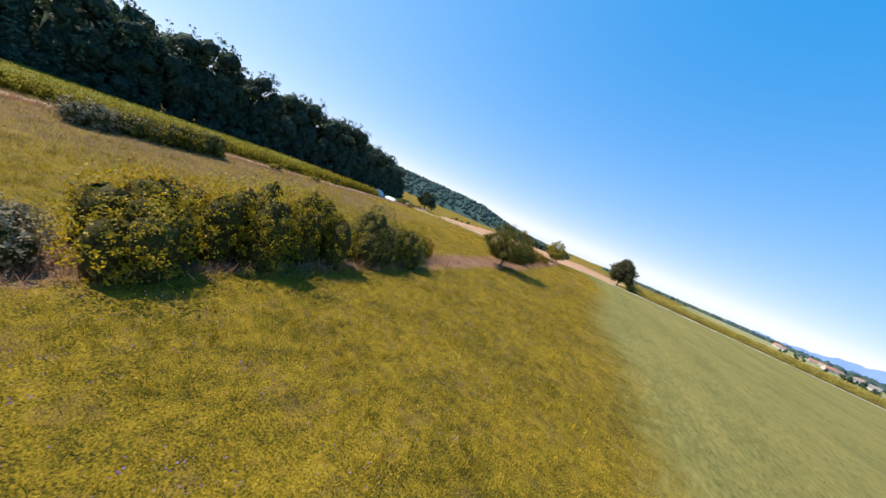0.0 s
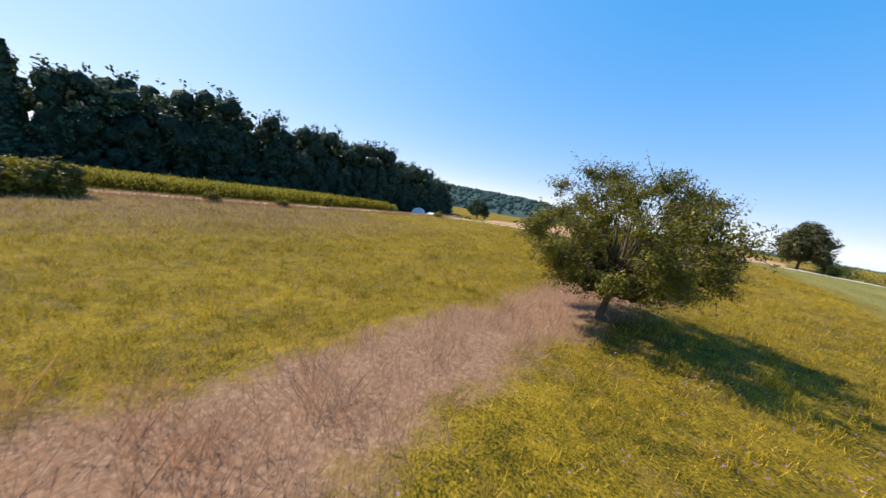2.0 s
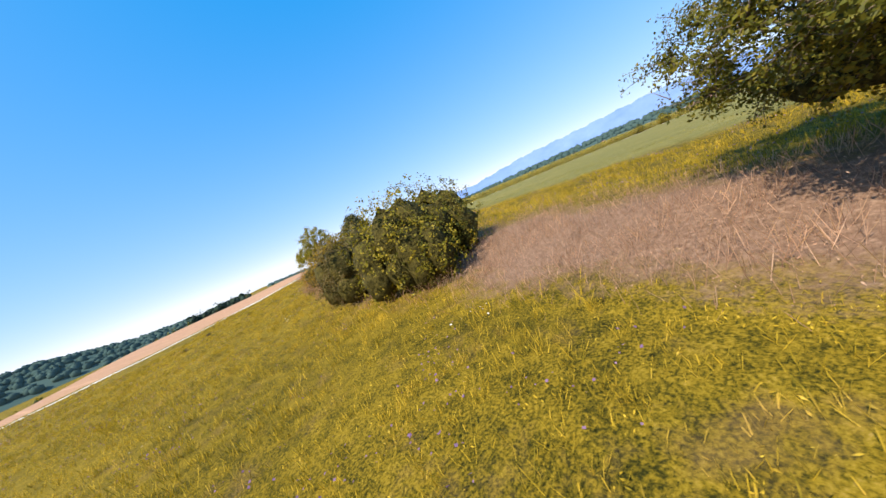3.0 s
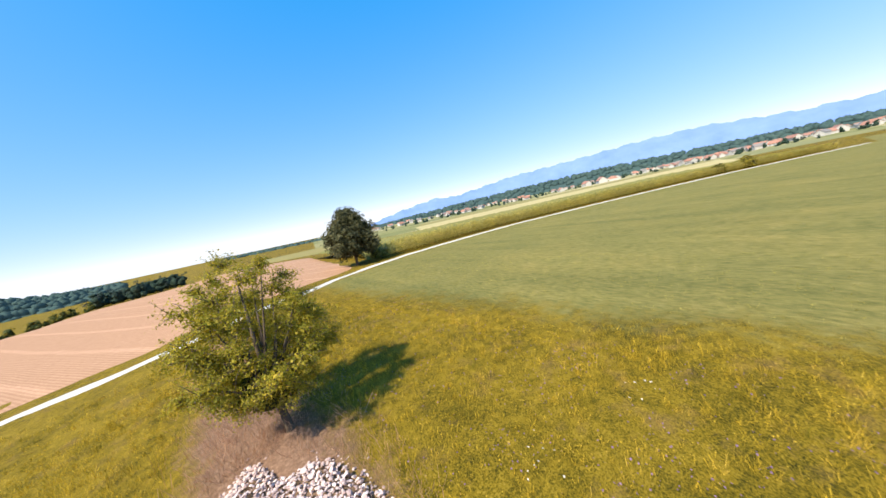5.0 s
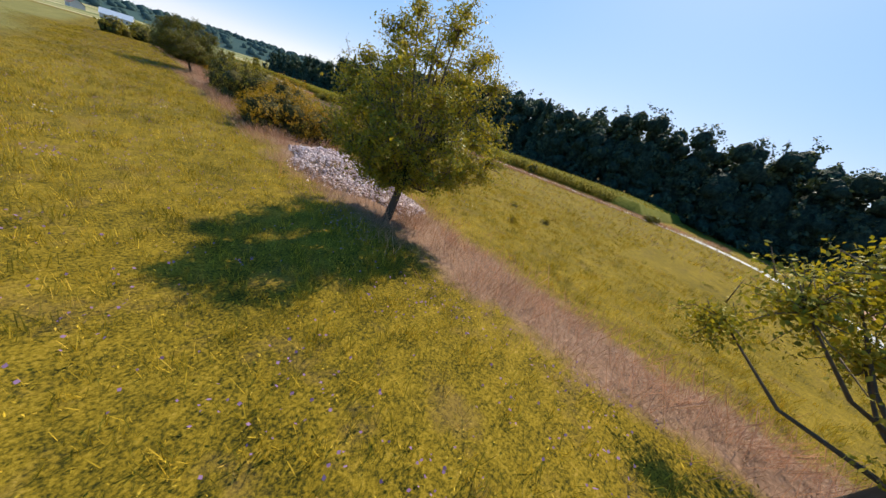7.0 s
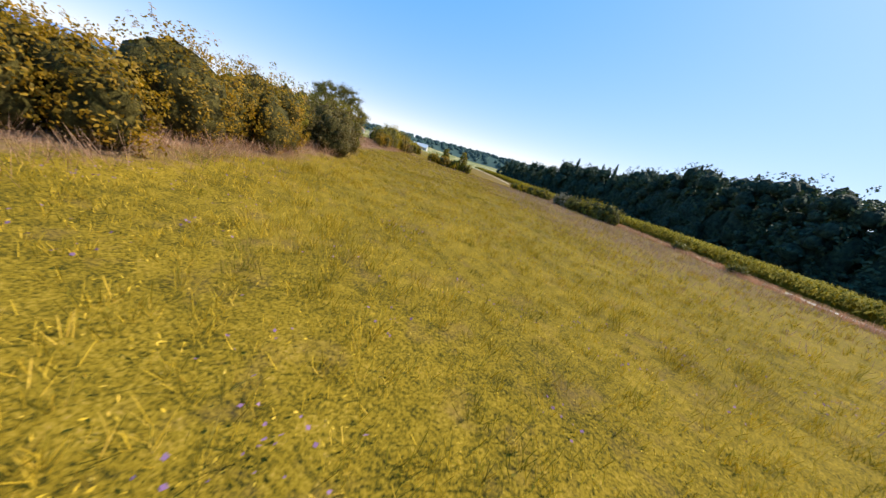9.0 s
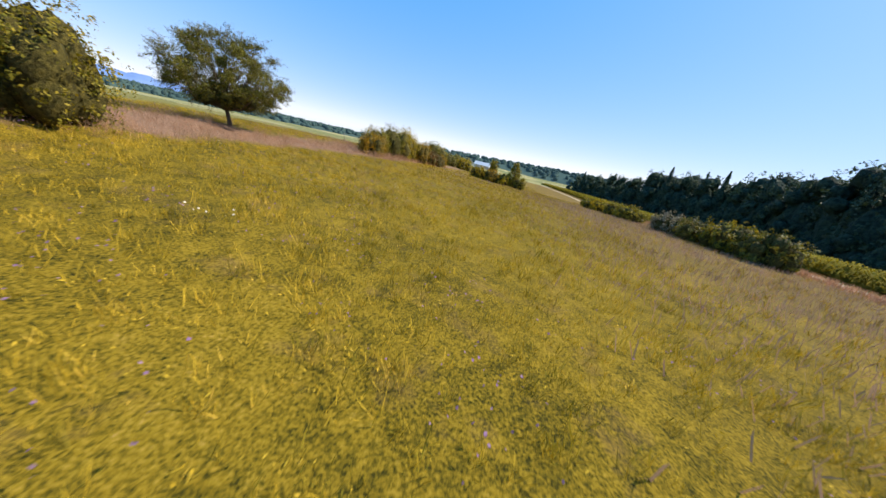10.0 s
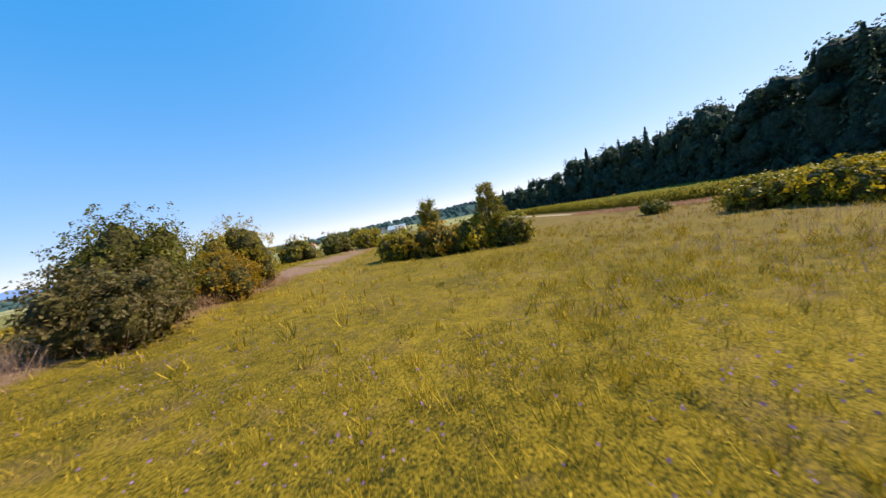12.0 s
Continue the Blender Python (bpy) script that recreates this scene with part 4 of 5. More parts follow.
ROW = [
    (-38.5, -60.5, 1.1, 1.1, 1.5, M_DARK), (-37, -49.2, 1.9, 2.0, 2.6, M_OLIVE), (-37.4, -45.4, 2.0, 2.0, 2.8, M_YELLOW), (-38.2, -39.8, 2.2, 2.1, 2.9, M_OLIVE), (-38.9, -35.6, 2.1, 2.1, 2.8, M_OLIVE),
    (-40, -25.8, 2.0, 2.1, 3.2, M_SILVER), (-41, -21.4, 2.3, 2.4, 3.2, M_DARK), (-41.8, -17.6, 2.4, 2.4, 3.9, M_OLIVE), (-42.6, -13.8, 2.3, 2.2, 3.8, M_DARK),
]
for i, (x, y, rx, ry, h, m) in enumerate(ROW):
    label = "silver-leaved bush beside the track" if m == M_SILVER else "rounded bush in a row beside the track"
    bush(x, y, rx * 1.1, ry * 1.3, h, m, label, 3800, 0.2, 80 + i, group="trackside bushes")
SMALL = [(-46.5, -1.5, 1.1, 1.1, 1.3, M_DARK), (-51.6, 17.0, 1.5, 1.5, 2.4, M_YELLOW), (-46, 7, 1.0, 1.0, 1.1, M_DARK), (-51.4, 31.5, 0.9, 0.9, 1.5, M_OLIVE), (-45.5, 41, 1.0, 1.0, 1.0, M_DARK),
         (-72, 71, 2.4, 2.4, 3.4, M_OLIVE), (-82, 82, 2.0, 2.2, 2.0, M_DARK), (-92, 108, 2.4, 2.6, 3.0, M_OLIVE), (-84, 118, 1.8, 2.2, 1.8, M_OLIVE), (-104, 132, 2.6, 3, 3.2, M_YELLOW), (-80, 124, 1.6, 2, 1.6, M_DARK), (21, 78.5, 1.6, 1.4, 1.8, M_DARK), (-2.9, -12.7, 0.45, 0.45, 2.0, M_ORANGE)]
for i, (x, y, rx, ry, h, m) in enumerate(SMALL):
    bush(x, y, rx, ry, h, m, "small shrub on the verge of the track", 1800, 0.16, 120 + i, group="verge shrubs", twiggy=8)
for i, (x, y, h) in enumerate(((-10.1, 40.5, 0.45), (-14.0, 40.6, 0.5), (-15.5, 37.0, 0.35))):
    bush(x, y, 0.28, 0.28, h, M_YELLOW, "small dark weed tuft in the meadow", 300, 0.06, 150 + i, name="weed", group="meadow weeds", twiggy=6)
# one big spreading tree past the end of the forest
lb = heap_of_lobes(rr, 34, 7.5, 7.5, 3.5, 12.5, 2.6, lambda t: 1.0 - 0.6 * t * t)
tree(-127, 174, 17, 3, 0.45, lb, M_FOREST, "big broad tree standing past the forest", 9000, 0.75, 30, (0, 0), "tree", "broad_tree", 40, 1.2)

lb = heap_of_lobes(rr, 26, 1.5, 1.5, 1.5, 7.6, 1.0, lambda t: 1.0 - 0.7 * t * t, 0.3)
tree(146, 11, 8.6, 1.5, 0.16, lb, M_DARK, "slender tree at the end of the corn rows", 3600, 0.4, 31, (0, 0), "tree", "slender_tree", 20, 0.6)
for i, (x, y, rx, h, m) in enumerate(((143, 5, 3.2, 3.8, M_OLIVE), (127, 46, 2.0, 4.0, M_OLIVE), (118, 51, 1.7, 3.4, M_DARK))):
    bush(x, y, rx, rx, h, m, "rounded shrub at the far end of the corn", 1500, 0.36, 160 + i, group="corn field shrubs", twiggy=6)

# wooden stake at the end of the hedge
stake = thing("wooden_stake", 0.3, -14.5, "thin weathered wooden stake in dry grass", "stake")
part("post", tubes("post", [([(0, 0, -0.3), (0.01, 0.02, 0.6), (0.05, 0.04, 1.15)], [0.035, 0.033, 0.03])], M_POST, 8), stake)
# bleached dead branches lying by the hedge
dead = thing("dead_branches", -2.2, -36.0, "bleached dead branches lying in dry grass", "branches")
lines = []
for i in range(14):
    a = rr.uniform(0, 6.28)
    p0 = np.array([rr.uniform(-0.7, 0.7), rr.uniform(-0.7, 0.7), rr.uniform(0.0, 0.2)])
    q = p0 + np.array([math.cos(a), math.sin(a), rr.uniform(0.1, 0.6)]) * rr.uniform(0.5, 1.2)
    lines.append(([p0, (p0 + q) / 2 + rr.normal(size=3) * 0.08, q], [0.03, 0.02, 0.008]))
part("branch", tubes("branch", lines, plain("bleached_wood", (0.5, 0.46, 0.42), 0.9), 5), dead)

# ---- the heap of field stones ----
heap = thing("stone_heap", -1.55, 36.6, "long heap of pale field stones between bushes and tree", "stone heap")
hx, hy = heap.location.x, heap.location.y


def heap_edge(a):
    """How far the heap's uneven edge stands out at each bearing."""
    return 1 + 0.09 * np.sin(3 * a + 1.2) + 0.06 * np.sin(5 * a) + 0.05 * np.sin(8 * a + 2)


def heap_z(x, y):
    """Height of the heap's surface over the ground at a place from its middle."""
    e = ((x / 2.25) ** 2 + (y / 4.6) ** 2) / heap_edge(np.arctan2(y / 4.6, x / 2.25)) ** 2
    return 0.62 * np.clip(1 - e, 0, 1) ** 0.7 * (1 + 0.12 * np.sin(x * 2.1 + y) + 0.1 * np.sin(y * 1.7 + 1))


g1, g2 = np.meshgrid(np.linspace(-2.2, 2.2, 26), np.linspace(-4.5, 4.5, 44))
hz = heap_z(g1, g2) - 0.1 + gz(g1 + hx, g2 + hy) - heap.location.z
part("core", grid_mesh("core", np.stack([g1, g2, hz], -1), M_DRY), heap, "earth and rubble core")


def stone_shape(seed):
    r = np.random.default_rng(500 + seed)
    bm = bmesh.new()
    bmesh.ops.create_icosphere(bm, subdivisions=1, radius=0.5)
    s = np.array([1.0, r.uniform(0.65, 0.9), r.uniform(0.32, 0.52)])
    for vtx in bm.verts:
        k = 1 + r.uniform(-0.26, 0.2)
        vtx.co = Vector((vtx.co.x * s[0] * k, vtx.co.y * s[1] * k, vtx.co.z * s[2] * k))
    me = bpy.data.meshes.new("stone")
    bm.to_mesh(me)
    bm.free()
    me.materials.append(M_STONE)
    return me


STONES = [stone_shape(i) for i in range(7)]
shape_v = [np.array([tuple(q.co) for q in me.vertices]) for me in STONES]
shape_f = [np.array([tuple(p.vertices) for p in me.polygons]) for me in STONES]
rest_v, rest_f, off, single = [], [], 0, 0
for i in range(5600):
    a, q = rr.uniform(0, 6.283), math.sqrt(rr.uniform(0, 1.0))
    q *= float(heap_edge(a))
    if i % 9 == 0:
        q *= 1 + abs(rr.normal(0, 0.09))
    x, y = 2.3 * q * math.cos(a), 4.65 * q * math.sin(a)
    s = rr.uniform(0.055, 0.12) * (1.6 if rr.random() < 0.1 else 1)
    z = float(heap_z(x, y)) + float(gz(x + hx, y + hy)) - heap.location.z + rr.uniform(-0.08, 0.06)
    m = pose(x, y, z, rr.uniform(-35, 35), rr.uniform(-35, 35), rr.uniform(0, 360)) @ Matrix.Diagonal((s, s, s, 1))
    if x > 0.9 and y > -1.2 and single < 290:
        ob = new("stone", STONES[i % 7])
        ob.parent = heap
        ob.matrix_basis = m
        single += 1
    else:
        mm = np.array(m)
        rest_v.append(shape_v[i % 7] @ mm[:3, :3].T + mm[:3, 3])
        rest_f.append(shape_f[i % 7] + off)
        off += len(shape_v[i % 7])
me = poly_mesh("stones", np.concatenate(rest_v), np.concatenate(rest_f).tolist(), M_STONE, False)
part("rubble", me, heap, kind="stuff")


# ---- grass, flowers ----
def blades(x, y, h, w, lean, r):
    k = len(x)
    z = gz(x, y) + 0.0
    a, t = r.uniform(0, 6.283, k), r.uniform(0, 6.283, k)
    ln = h * lean * r.uniform(0.2, 1.0, k)
    hh = h * r.uniform(0.55, 1.15, k)
    ww = w * r.uniform(0.7, 1.3, k)
    ca, sa = np.cos(a) * ww / 2, np.sin(a) * ww / 2
    tx, ty = x + np.cos(t) * ln, y + np.sin(t) * ln
    p = np.stack([np.stack([x - ca * 0.6, y - sa * 0.6, z - 0.02], -1), np.stack([x + ca * 0.6, y + sa * 0.6, z - 0.02], -1),
                  np.stack([tx * 0.75 + x * 0.25 + ca, ty * 0.75 + y * 0.25 + sa, z + hh * 0.72], -1), np.stack([tx, ty, z + hh], -1)], 1)
    return p.reshape(-1, 3)


def clumped(k, x0, x1, y0, y1, clump, spread, r):
    n = max(1, k // clump)
    cx, cy = r.uniform(x0, x1, n), r.uniform(y0, y1, n)
    x = np.repeat(cx, clump) + r.normal(0, spread, n * clump)
    y = np.repeat(cy, clump) + r.normal(0, spread, n * clump)
    return x, y


def hedge_side(y):
    """The hedge strip's edge towards the forest, and towards the mown field."""
    left = np.interp(y, [-60, -14, -8, -2, 4, 11, 16, 30, 40, 47, 52, 58], [-5, -5.2, -4.1, -3.8, -3.7, -4.9, -6.1, -5.1, -3.5, -2.8, -3.1, -2.7])
    right = np.interp(y, [-60, -37, -30, -20, -14, -6, -3, 0, 3, 6, 12, 18, 30, 38, 43, 47, 51, 58], [0.3, 0.0, -0.4, -0.3, 0.4, -0.1, 0.0, 0.8, 1.5, 1.9, 1.9, 1.6, 1.6, 1.6, 0.9, 0.2, -0.3, -0.6])
    return left, right


gr = np.random.default_rng(11)
sets = []
EDGE_Y, EDGE_X = [-170, -60, -26, -18, -5, 20, 30, 36, 44, 54, 66], [13.3, 13.3, 13.1, 12.0, 10.3, 10.4, 10.6, 9.8, 8.2, 7.0, 5.5]


def meadow_part(x, y, r, soft=0.9):
    """Whether a place lies in the uncut meadow: off the hedge strip, short of the mown field."""
    l_, r_ = hedge_side(y)
    ok = (x < l_ + r.normal(0, 0.35, len(x))) | (x > r_ + r.normal(0, 0.3, len(x)))
    return ok & (x < np.interp(y, EDGE_Y, EDGE_X) + np.abs(r.normal(0, soft, len(x))))


def lush(x, y):
    """How tall and thick the meadow stands: uneven patches a few steps across."""
    return 1 + 0.45 * np.sin(x * 0.7 + np.sin(y * 0.4) * 2) * np.sin(y * 0.55 + 1) + 0.3 * np.sin(x * 1.9 + 1.3 * np.sin(y * 1.1)) * np.sin(y * 1.6 + 0.8 * x)


for k, kb, box, size, h in ((85000, 44000, (0.5, 11, -39, 52), 0.058, 0.19), (95000, 58000, (-16.5, -3.5, -36, 52), 0.06, 0.19), (5000, 5000, (8, 13, -40, 58), 0.08, 0.2), (40000, 46000, (-26, -16, -50, 45), 0.062, 0.21), (15000, 17000, (-46, -25, -70, 56), 0.09, 0.28), (8000, 6000, (0, 11, -75, -38), 0.1, 0.26), (13000, 10000, (-30, -1, -110, -36), 0.1, 0.27), (6000, 5000, (-16, 9, 50, 58), 0.09, 0.2)):
    x, y = clumped(int(k * 0.32), *box, 6, 0.1, gr)
    ok = meadow_part(x, y, gr)
    x, y = x[ok], y[ok]
    c = np.stack([x, y, gz(x, y) + gr.uniform(0.02, 0.2, len(x)) * lush(x, y)], -1)
    sets.append(leaves_at(c, np.tile([0, 0, 0.35], (len(c), 1)), size * 0.85, gr, 0.36))
    x, y = clumped(int(kb * 1.7), *box, 12, 0.085, gr)
    ok = meadow_part(x, y, gr, 0.6)
    x, y = x[ok], y[ok]
    sets.append(blades(x, y, h * np.clip(lush(x, y), 0.35, 1.8) * gr.uniform(0.7, 1.25, len(x)), 0.014 if h < 0.22 else 0.03, 0.75, gr))
meadow_grass = new("meadow_grass", quad_mesh("meadow_grass", np.concatenate(sets), M_MEADOW_BLADE))
tagged(meadow_grass, "uncut yellow-green meadow grass and herbs", "grass", kind="stuff")
tufts = []
for k, box in ((7000, (1, 12, -40, 57)), (10000, (-24, -3, -44, 56))):
    x, y = clumped(k, *box, 34, 0.13, gr)
    ok = meadow_part(x, y, gr, 0.2)
    tufts.append(blades(x[ok], y[ok], 0.2, 0.013, 0.7, gr))
tuft = new("grass_tufts", quad_mesh("grass_tufts", np.concatenate(tufts), M_TUFT))
tagged(tuft, "darker green grass tufts in the meadow", "grass", kind="stuff")
x, y = clumped(150000, -5.6, 1.8, -52, 58, 30, 0.2, gr)
l_, r_ = hedge_side(y)
ok = (x > l_ + gr.normal(0, 0.4, len(x))) & (x < r_ + gr.normal(0, 0.35, len(x)))
ok &= ((x + 1.55) / 2.4) ** 2 + ((y - 36.6) / 4.75) ** 2 > gr.uniform(0.75, 1.1, len(x))
x, y = x[ok], y[ok]
puff = gr.random(len(x)) < 0.5
c = np.stack([x[puff], y[puff], gz(x[puff], y[puff]) + gr.uniform(0.05, 0.45, int(puff.sum()))], -1)
dry_v = np.concatenate([blades(x[~puff], y[~puff], np.where((y[~puff] > 14) | (y[~puff] < -8), 0.58, 0.4) * (1 + 0.35 * np.sin(x[~puff] * 2.3 + y[~puff] * 1.1) * np.sin(y[~puff] * 0.9)), 0.0095, 0.75, gr), leaves_at(c, np.tile([0, 0, 0.3], (len(c), 1)), 0.042, gr, 0.35)])
dry = new("dry_grass", quad_mesh("dry_grass", dry_v, M_DRY_BLADE))
tagged(dry, "tall dry reddish grass along the hedge", "grass", kind="stuff")
x, y = clumped(42000, -45, -19, -56, 52, 9, 0.7, gr)
ok = gr.random(len(x)) < np.clip((-x - 19) / 10, 0, 1) * np.clip((y + 45) / 14, 0.1, 1) * np.clip((26 - y) / 14, 0.12, 1)
vx, vy = clumped(16000, -47.6, -44.8, -90, 50, 6, 0.25, gr)
verge = new("verge_grass", quad_mesh("verge_grass", blades(vx, vy, 0.55, 0.045, 0.6, gr), M_DRY_BLADE))
tagged(verge, "tall dry grass on the verge of the track", "grass", kind="stuff")
mauve = new("seed_grass", quad_mesh("seed_grass", blades(x[ok], y[ok], 0.36, 0.036, 0.6, gr), M_MAUVE))
tagged(mauve, "mauve-grey grass gone to seed on the lower meadow", "grass", kind="stuff")
x, y = clumped(18000, 7, 22, -42, 66, 5, 0.14, gr)
ok = (x > np.interp(y, EDGE_Y, EDGE_X)) & (y < road_y(x) - 2)
short = new("short_grass", quad_mesh("short_grass", blades(x[ok], y[ok], 0.09, 0.04, 0.9, gr) + np.array([0, 0, 0.03]), M_MOWN_BLADE))
tagged(short, "short mown grass of the field", "grass", kind="stuff")


def flower_heads(k, boxes, size, lift, r):
    out = []
    for box in boxes:
        x, y = clumped(k, *box, 9, 0.3, r)
        l_, r_ = hedge_side(y)
        ok = (x < l_) | (x > r_)
        x, y = x[ok], y[ok]
        c = np.stack([x, y, gz(x, y) + lift * r.uniform(0.7, 1.3, len(x))], -1)
        up = np.tile([0, 0, 1.0], (len(c), 1))
        out.append(leaves_at(c, up, size, r, 0.9))
    return np.concatenate(out)


fl = new("scabious_flowers", quad_mesh("scabious_flowers", flower_heads(8000, ((0, 9, -40, 50), (-27, -5, -54, 40), (-24, -6, -48, 6)), 0.04, 0.26, gr), M_FLOWER))
tagged(fl, "small mauve meadow flowers scattered in the grass", "flowers", kind="stuff")
wf = new("yarrow_flowers", quad_mesh("yarrow_flowers", flower_heads(60, ((0, 8, -40, 50), (-24, -5, -30, 40)), 0.05, 0.3, gr), M_WHITEFLOWER))
tagged(wf, "a few white meadow flowers", "flowers", kind="stuff")


# ---- corn ----
def corn(xs, ys, h, r, leaves=8, size=0.75):
    k = len(xs)
    z0 = gz(xs, ys)
    out = []
    hh = h * r.uniform(0.88, 1.08, k)
    for i in range(leaves):
        a = r.uniform(0, 6.283, k)
        b = z0 + hh * (0.15 + 0.75 * i / leaves) + r.uniform(-0.1, 0.1, k)
        ca, sa = np.cos(a), np.sin(a)
        L, w = size * r.uniform(0.7, 1.2, k), 0.07 * r.uniform(0.8, 1.4, k) * size / 0.75
        root = np.stack([xs, ys, b], -1)
        bend = root + np.stack([ca * L * 0.55, sa * L * 0.55, L * 0.45], -1)
        tip = root + np.stack([ca * L, sa * L, L * r.uniform(-0.1, 0.3, k)], -1)
        side = np.stack([-sa * w, ca * w, 0 * w], -1)
        out.append(np.stack([root, bend + side, tip, bend - side], 1).reshape(-1, 3))
    top = np.stack([xs, ys, z0 + hh], -1)
    foot = np.stack([xs, ys, z0 - 0.05], -1)
    d = np.array([0.02, 0.02, 0])
    out.append(np.stack([foot - d, foot + d, top + d * 0.6 + [0, 0, 0.25], top - d * 0.6 + [0, 0, 0.25]], 1).reshape(-1, 3))
    return np.concatenate(out)


px, py = [], []
for row in range(15):
    xs = np.arange(19.5, 156, 0.5 if row < 8 else 1.0)
    px.append(xs + gr.normal(0, 0.08, len(xs)))
    py.append(road_y(xs) + 3.2 + row * (0.75 if row < 9 else 1.0) + gr.normal(0, 0.1, len(xs)))
px, py = np.concatenate(px), np.concatenate(py)
corn_field = new("corn_field", quad_mesh("corn_field", corn(px, py, 2.1, gr, 7, 0.8), M_CORN))
tagged(corn_field, "ripening corn standing in rows along the track", "corn", kind="stuff")
xs, t = np.meshgrid(np.linspace(19.8, 156, 130), np.linspace(0, 1, 16))
ys = road_y(xs) + 9.5 + t * 40
zz = gz(xs, ys) + 1.65 + 0.18 * np.sin(xs * 3.1 + ys) * np.sin(ys * 2.3) + gr.normal(0, 0.1, xs.shape)
zz[0] -= 1.7
canopy = new("corn_canopy", grid_mesh("corn_canopy", np.stack([xs, ys, zz], -1), M_TASSEL))
tagged(canopy, "closed leaf canopy of the corn field", "corn", kind="stuff")
px, py = [], []
for row in range(7):
    ys_ = np.arange(-240, 33, 0.5)
    px.append(-52.5 - row * 0.8 + gr.normal(0, 0.15, len(ys_)))
    py.append(ys_ + gr.normal(0, 0.1, len(ys_)))
px.append(gr.uniform(-100, -58, 3600))
py.append(gr.uniform(-160, 36, 3600))
px, py = np.concatenate(px), np.concatenate(py)
crop = new("corn_field", quad_mesh("corn_field", corn(px, py, 1.9, gr, 7, 0.95), M_CROP))
tagged(crop, "green corn standing between the track and the forest", "corn", kind="stuff")
t, ys = np.meshgrid(np.linspace(0, 1, 44), np.linspace(-270, 38, 180))
xs = -54 + t * (np.interp(ys, [-270, -205, -150, -100, -40, 62], [-84, -120, -136, -121, -112, -112]) + 54)
zz = gz(xs, ys) + 1.55 + gr.normal(0, 0.12, xs.shape)
zz[:, 0] -= 1.6
zz[-1] -= 1.6
canopy2 = new("corn_canopy", grid_mesh("corn_canopy", np.stack([xs, ys, zz], -1), M_CROPSOIL))
tagged(canopy2, "closed green leaf canopy of the corn before the forest", "corn", kind="stuff")


# ---- forest and far woods ----
def wood(spots, material, name, label, per, leaf, r, conifers=0.12, body=None):
    """Trees seen from afar: lumpy crowns with loose leaves standing out of them."""
    out, solid = [], [[], [], 0]
    rich = per > 250
    for x, y, h in spots:
        z0 = float(gz(x, y))
        if r.random() < (conifers if not -330 < y < -60 or h < 18 else 0.13):
            h *= 1.06
            w = h * r.uniform(0.15, 0.2)
            t = r.random(per) ** 0.8
            a = r.uniform(0, 6.283, per)
            rad = ((1 - t) * w * 1.1 + 0.2) * r.uniform(0.7, 1.1, per) * (0.85 + 0.15 * np.sin(t * 44))
            c = np.stack([x + rad * np.cos(a), y + rad * np.sin(a), z0 + h * (0.06 + 0.94 * t)], -1)
            d = np.stack([np.cos(a), np.sin(a), 0.4 + 0 * a], -1)
            lump(solid, x, y, z0 + h * 0.48, w * 0.8, h * 0.47, r, 9, 16, True)
        else:
            w = h * (r.uniform(0.22, 0.3) if h > 9 else r.uniform(0.42, 0.6))
            lobes = [(0, 0, h * 0.42, w * 0.8, w * 0.8, h * 0.38)]
            for i in range(13 if rich else 5):
                a = r.uniform(0, 6.283)
                t = 0.1 + 0.78 * i / (12 if rich else 4)
                q = w * (0.72 if t < 0.6 else 0.98 - 0.75 * t)
                s = w * r.uniform(0.36, 0.52) * (1 if rich else 1.4)
                lobes.append((q * math.cos(a), q * math.sin(a), h * t, s, s, s * 0.9))
            lobes.append((0, 0, h * 0.84, w * 0.5, w * 0.5, h * 0.13))
            c, d = sprays(*crown_points(lobes, max(1, per // 10), r, 0.8, 0.05), 10, leaf * 0.55, r)
            c = c + np.array([x, y, z0])
            for lx, ly, lz, sx, sy, sz in lobes[:1] + lobes[2::2] if rich else lobes[::2]:
                lump(solid, x + lx * 0.92, y + ly * 0.92, z0 + lz - 0.15 * sz, sx * 0.72, sz * 0.76, r, 6, 5)
        c[:, 2] = np.maximum(c[:, 2], z0 + 0.2)
        out.append(leaves_at(c, d, leaf, r, 0.7))
    inner = new("far_crowns", poly_mesh("far_crowns", np.concatenate(solid[0]), np.concatenate(solid[1]).tolist(), body or M_WOODS))
    tagged(inner, label, "forest", kind="stuff")
    ob = new(name, quad_mesh(name, np.concatenate(out), material))
    return tagged(ob, "loose outer leaves of a " + ("shrub row" if h < 9 else "forest"), "leaves", kind="stuff")


fr = np.random.default_rng(5)
# the forest's edge, from its far end round to the tip beyond the lower meadow; tree height along it
FOREST = np.array([(-166, 180), (-119, 100), (-118, -40), (-127, -100), (-143, -160), (-126, -216), (-84, -282)], float)
FOREST_H = [23.0, 27.0, 28.5, 32.0, 34.0, 29.0, 17.0]
f_s = np.r_[0, np.cumsum(np.linalg.norm(np.diff(FOREST, axis=0), axis=1))]


def forest_at(s, back):
    """A place back metres behind the edge, s metres along it, and the height of the trees there."""
    x, y = np.interp(s, f_s, FOREST[:, 0]), np.interp(s, f_s, FOREST[:, 1])
    x2, y2 = np.interp(s + 4, f_s, FOREST[:, 0]), np.interp(s + 4, f_s, FOREST[:, 1])
    x1, y1 = np.interp(s - 4, f_s, FOREST[:, 0]), np.interp(s - 4, f_s, FOREST[:, 1])
    d = math.hypot(x2 - x1, y2 - y1)
    return x + back * (y2 - y1) / d, y - back * (x2 - x1) / d, np.interp(s, f_s, FOREST_H)


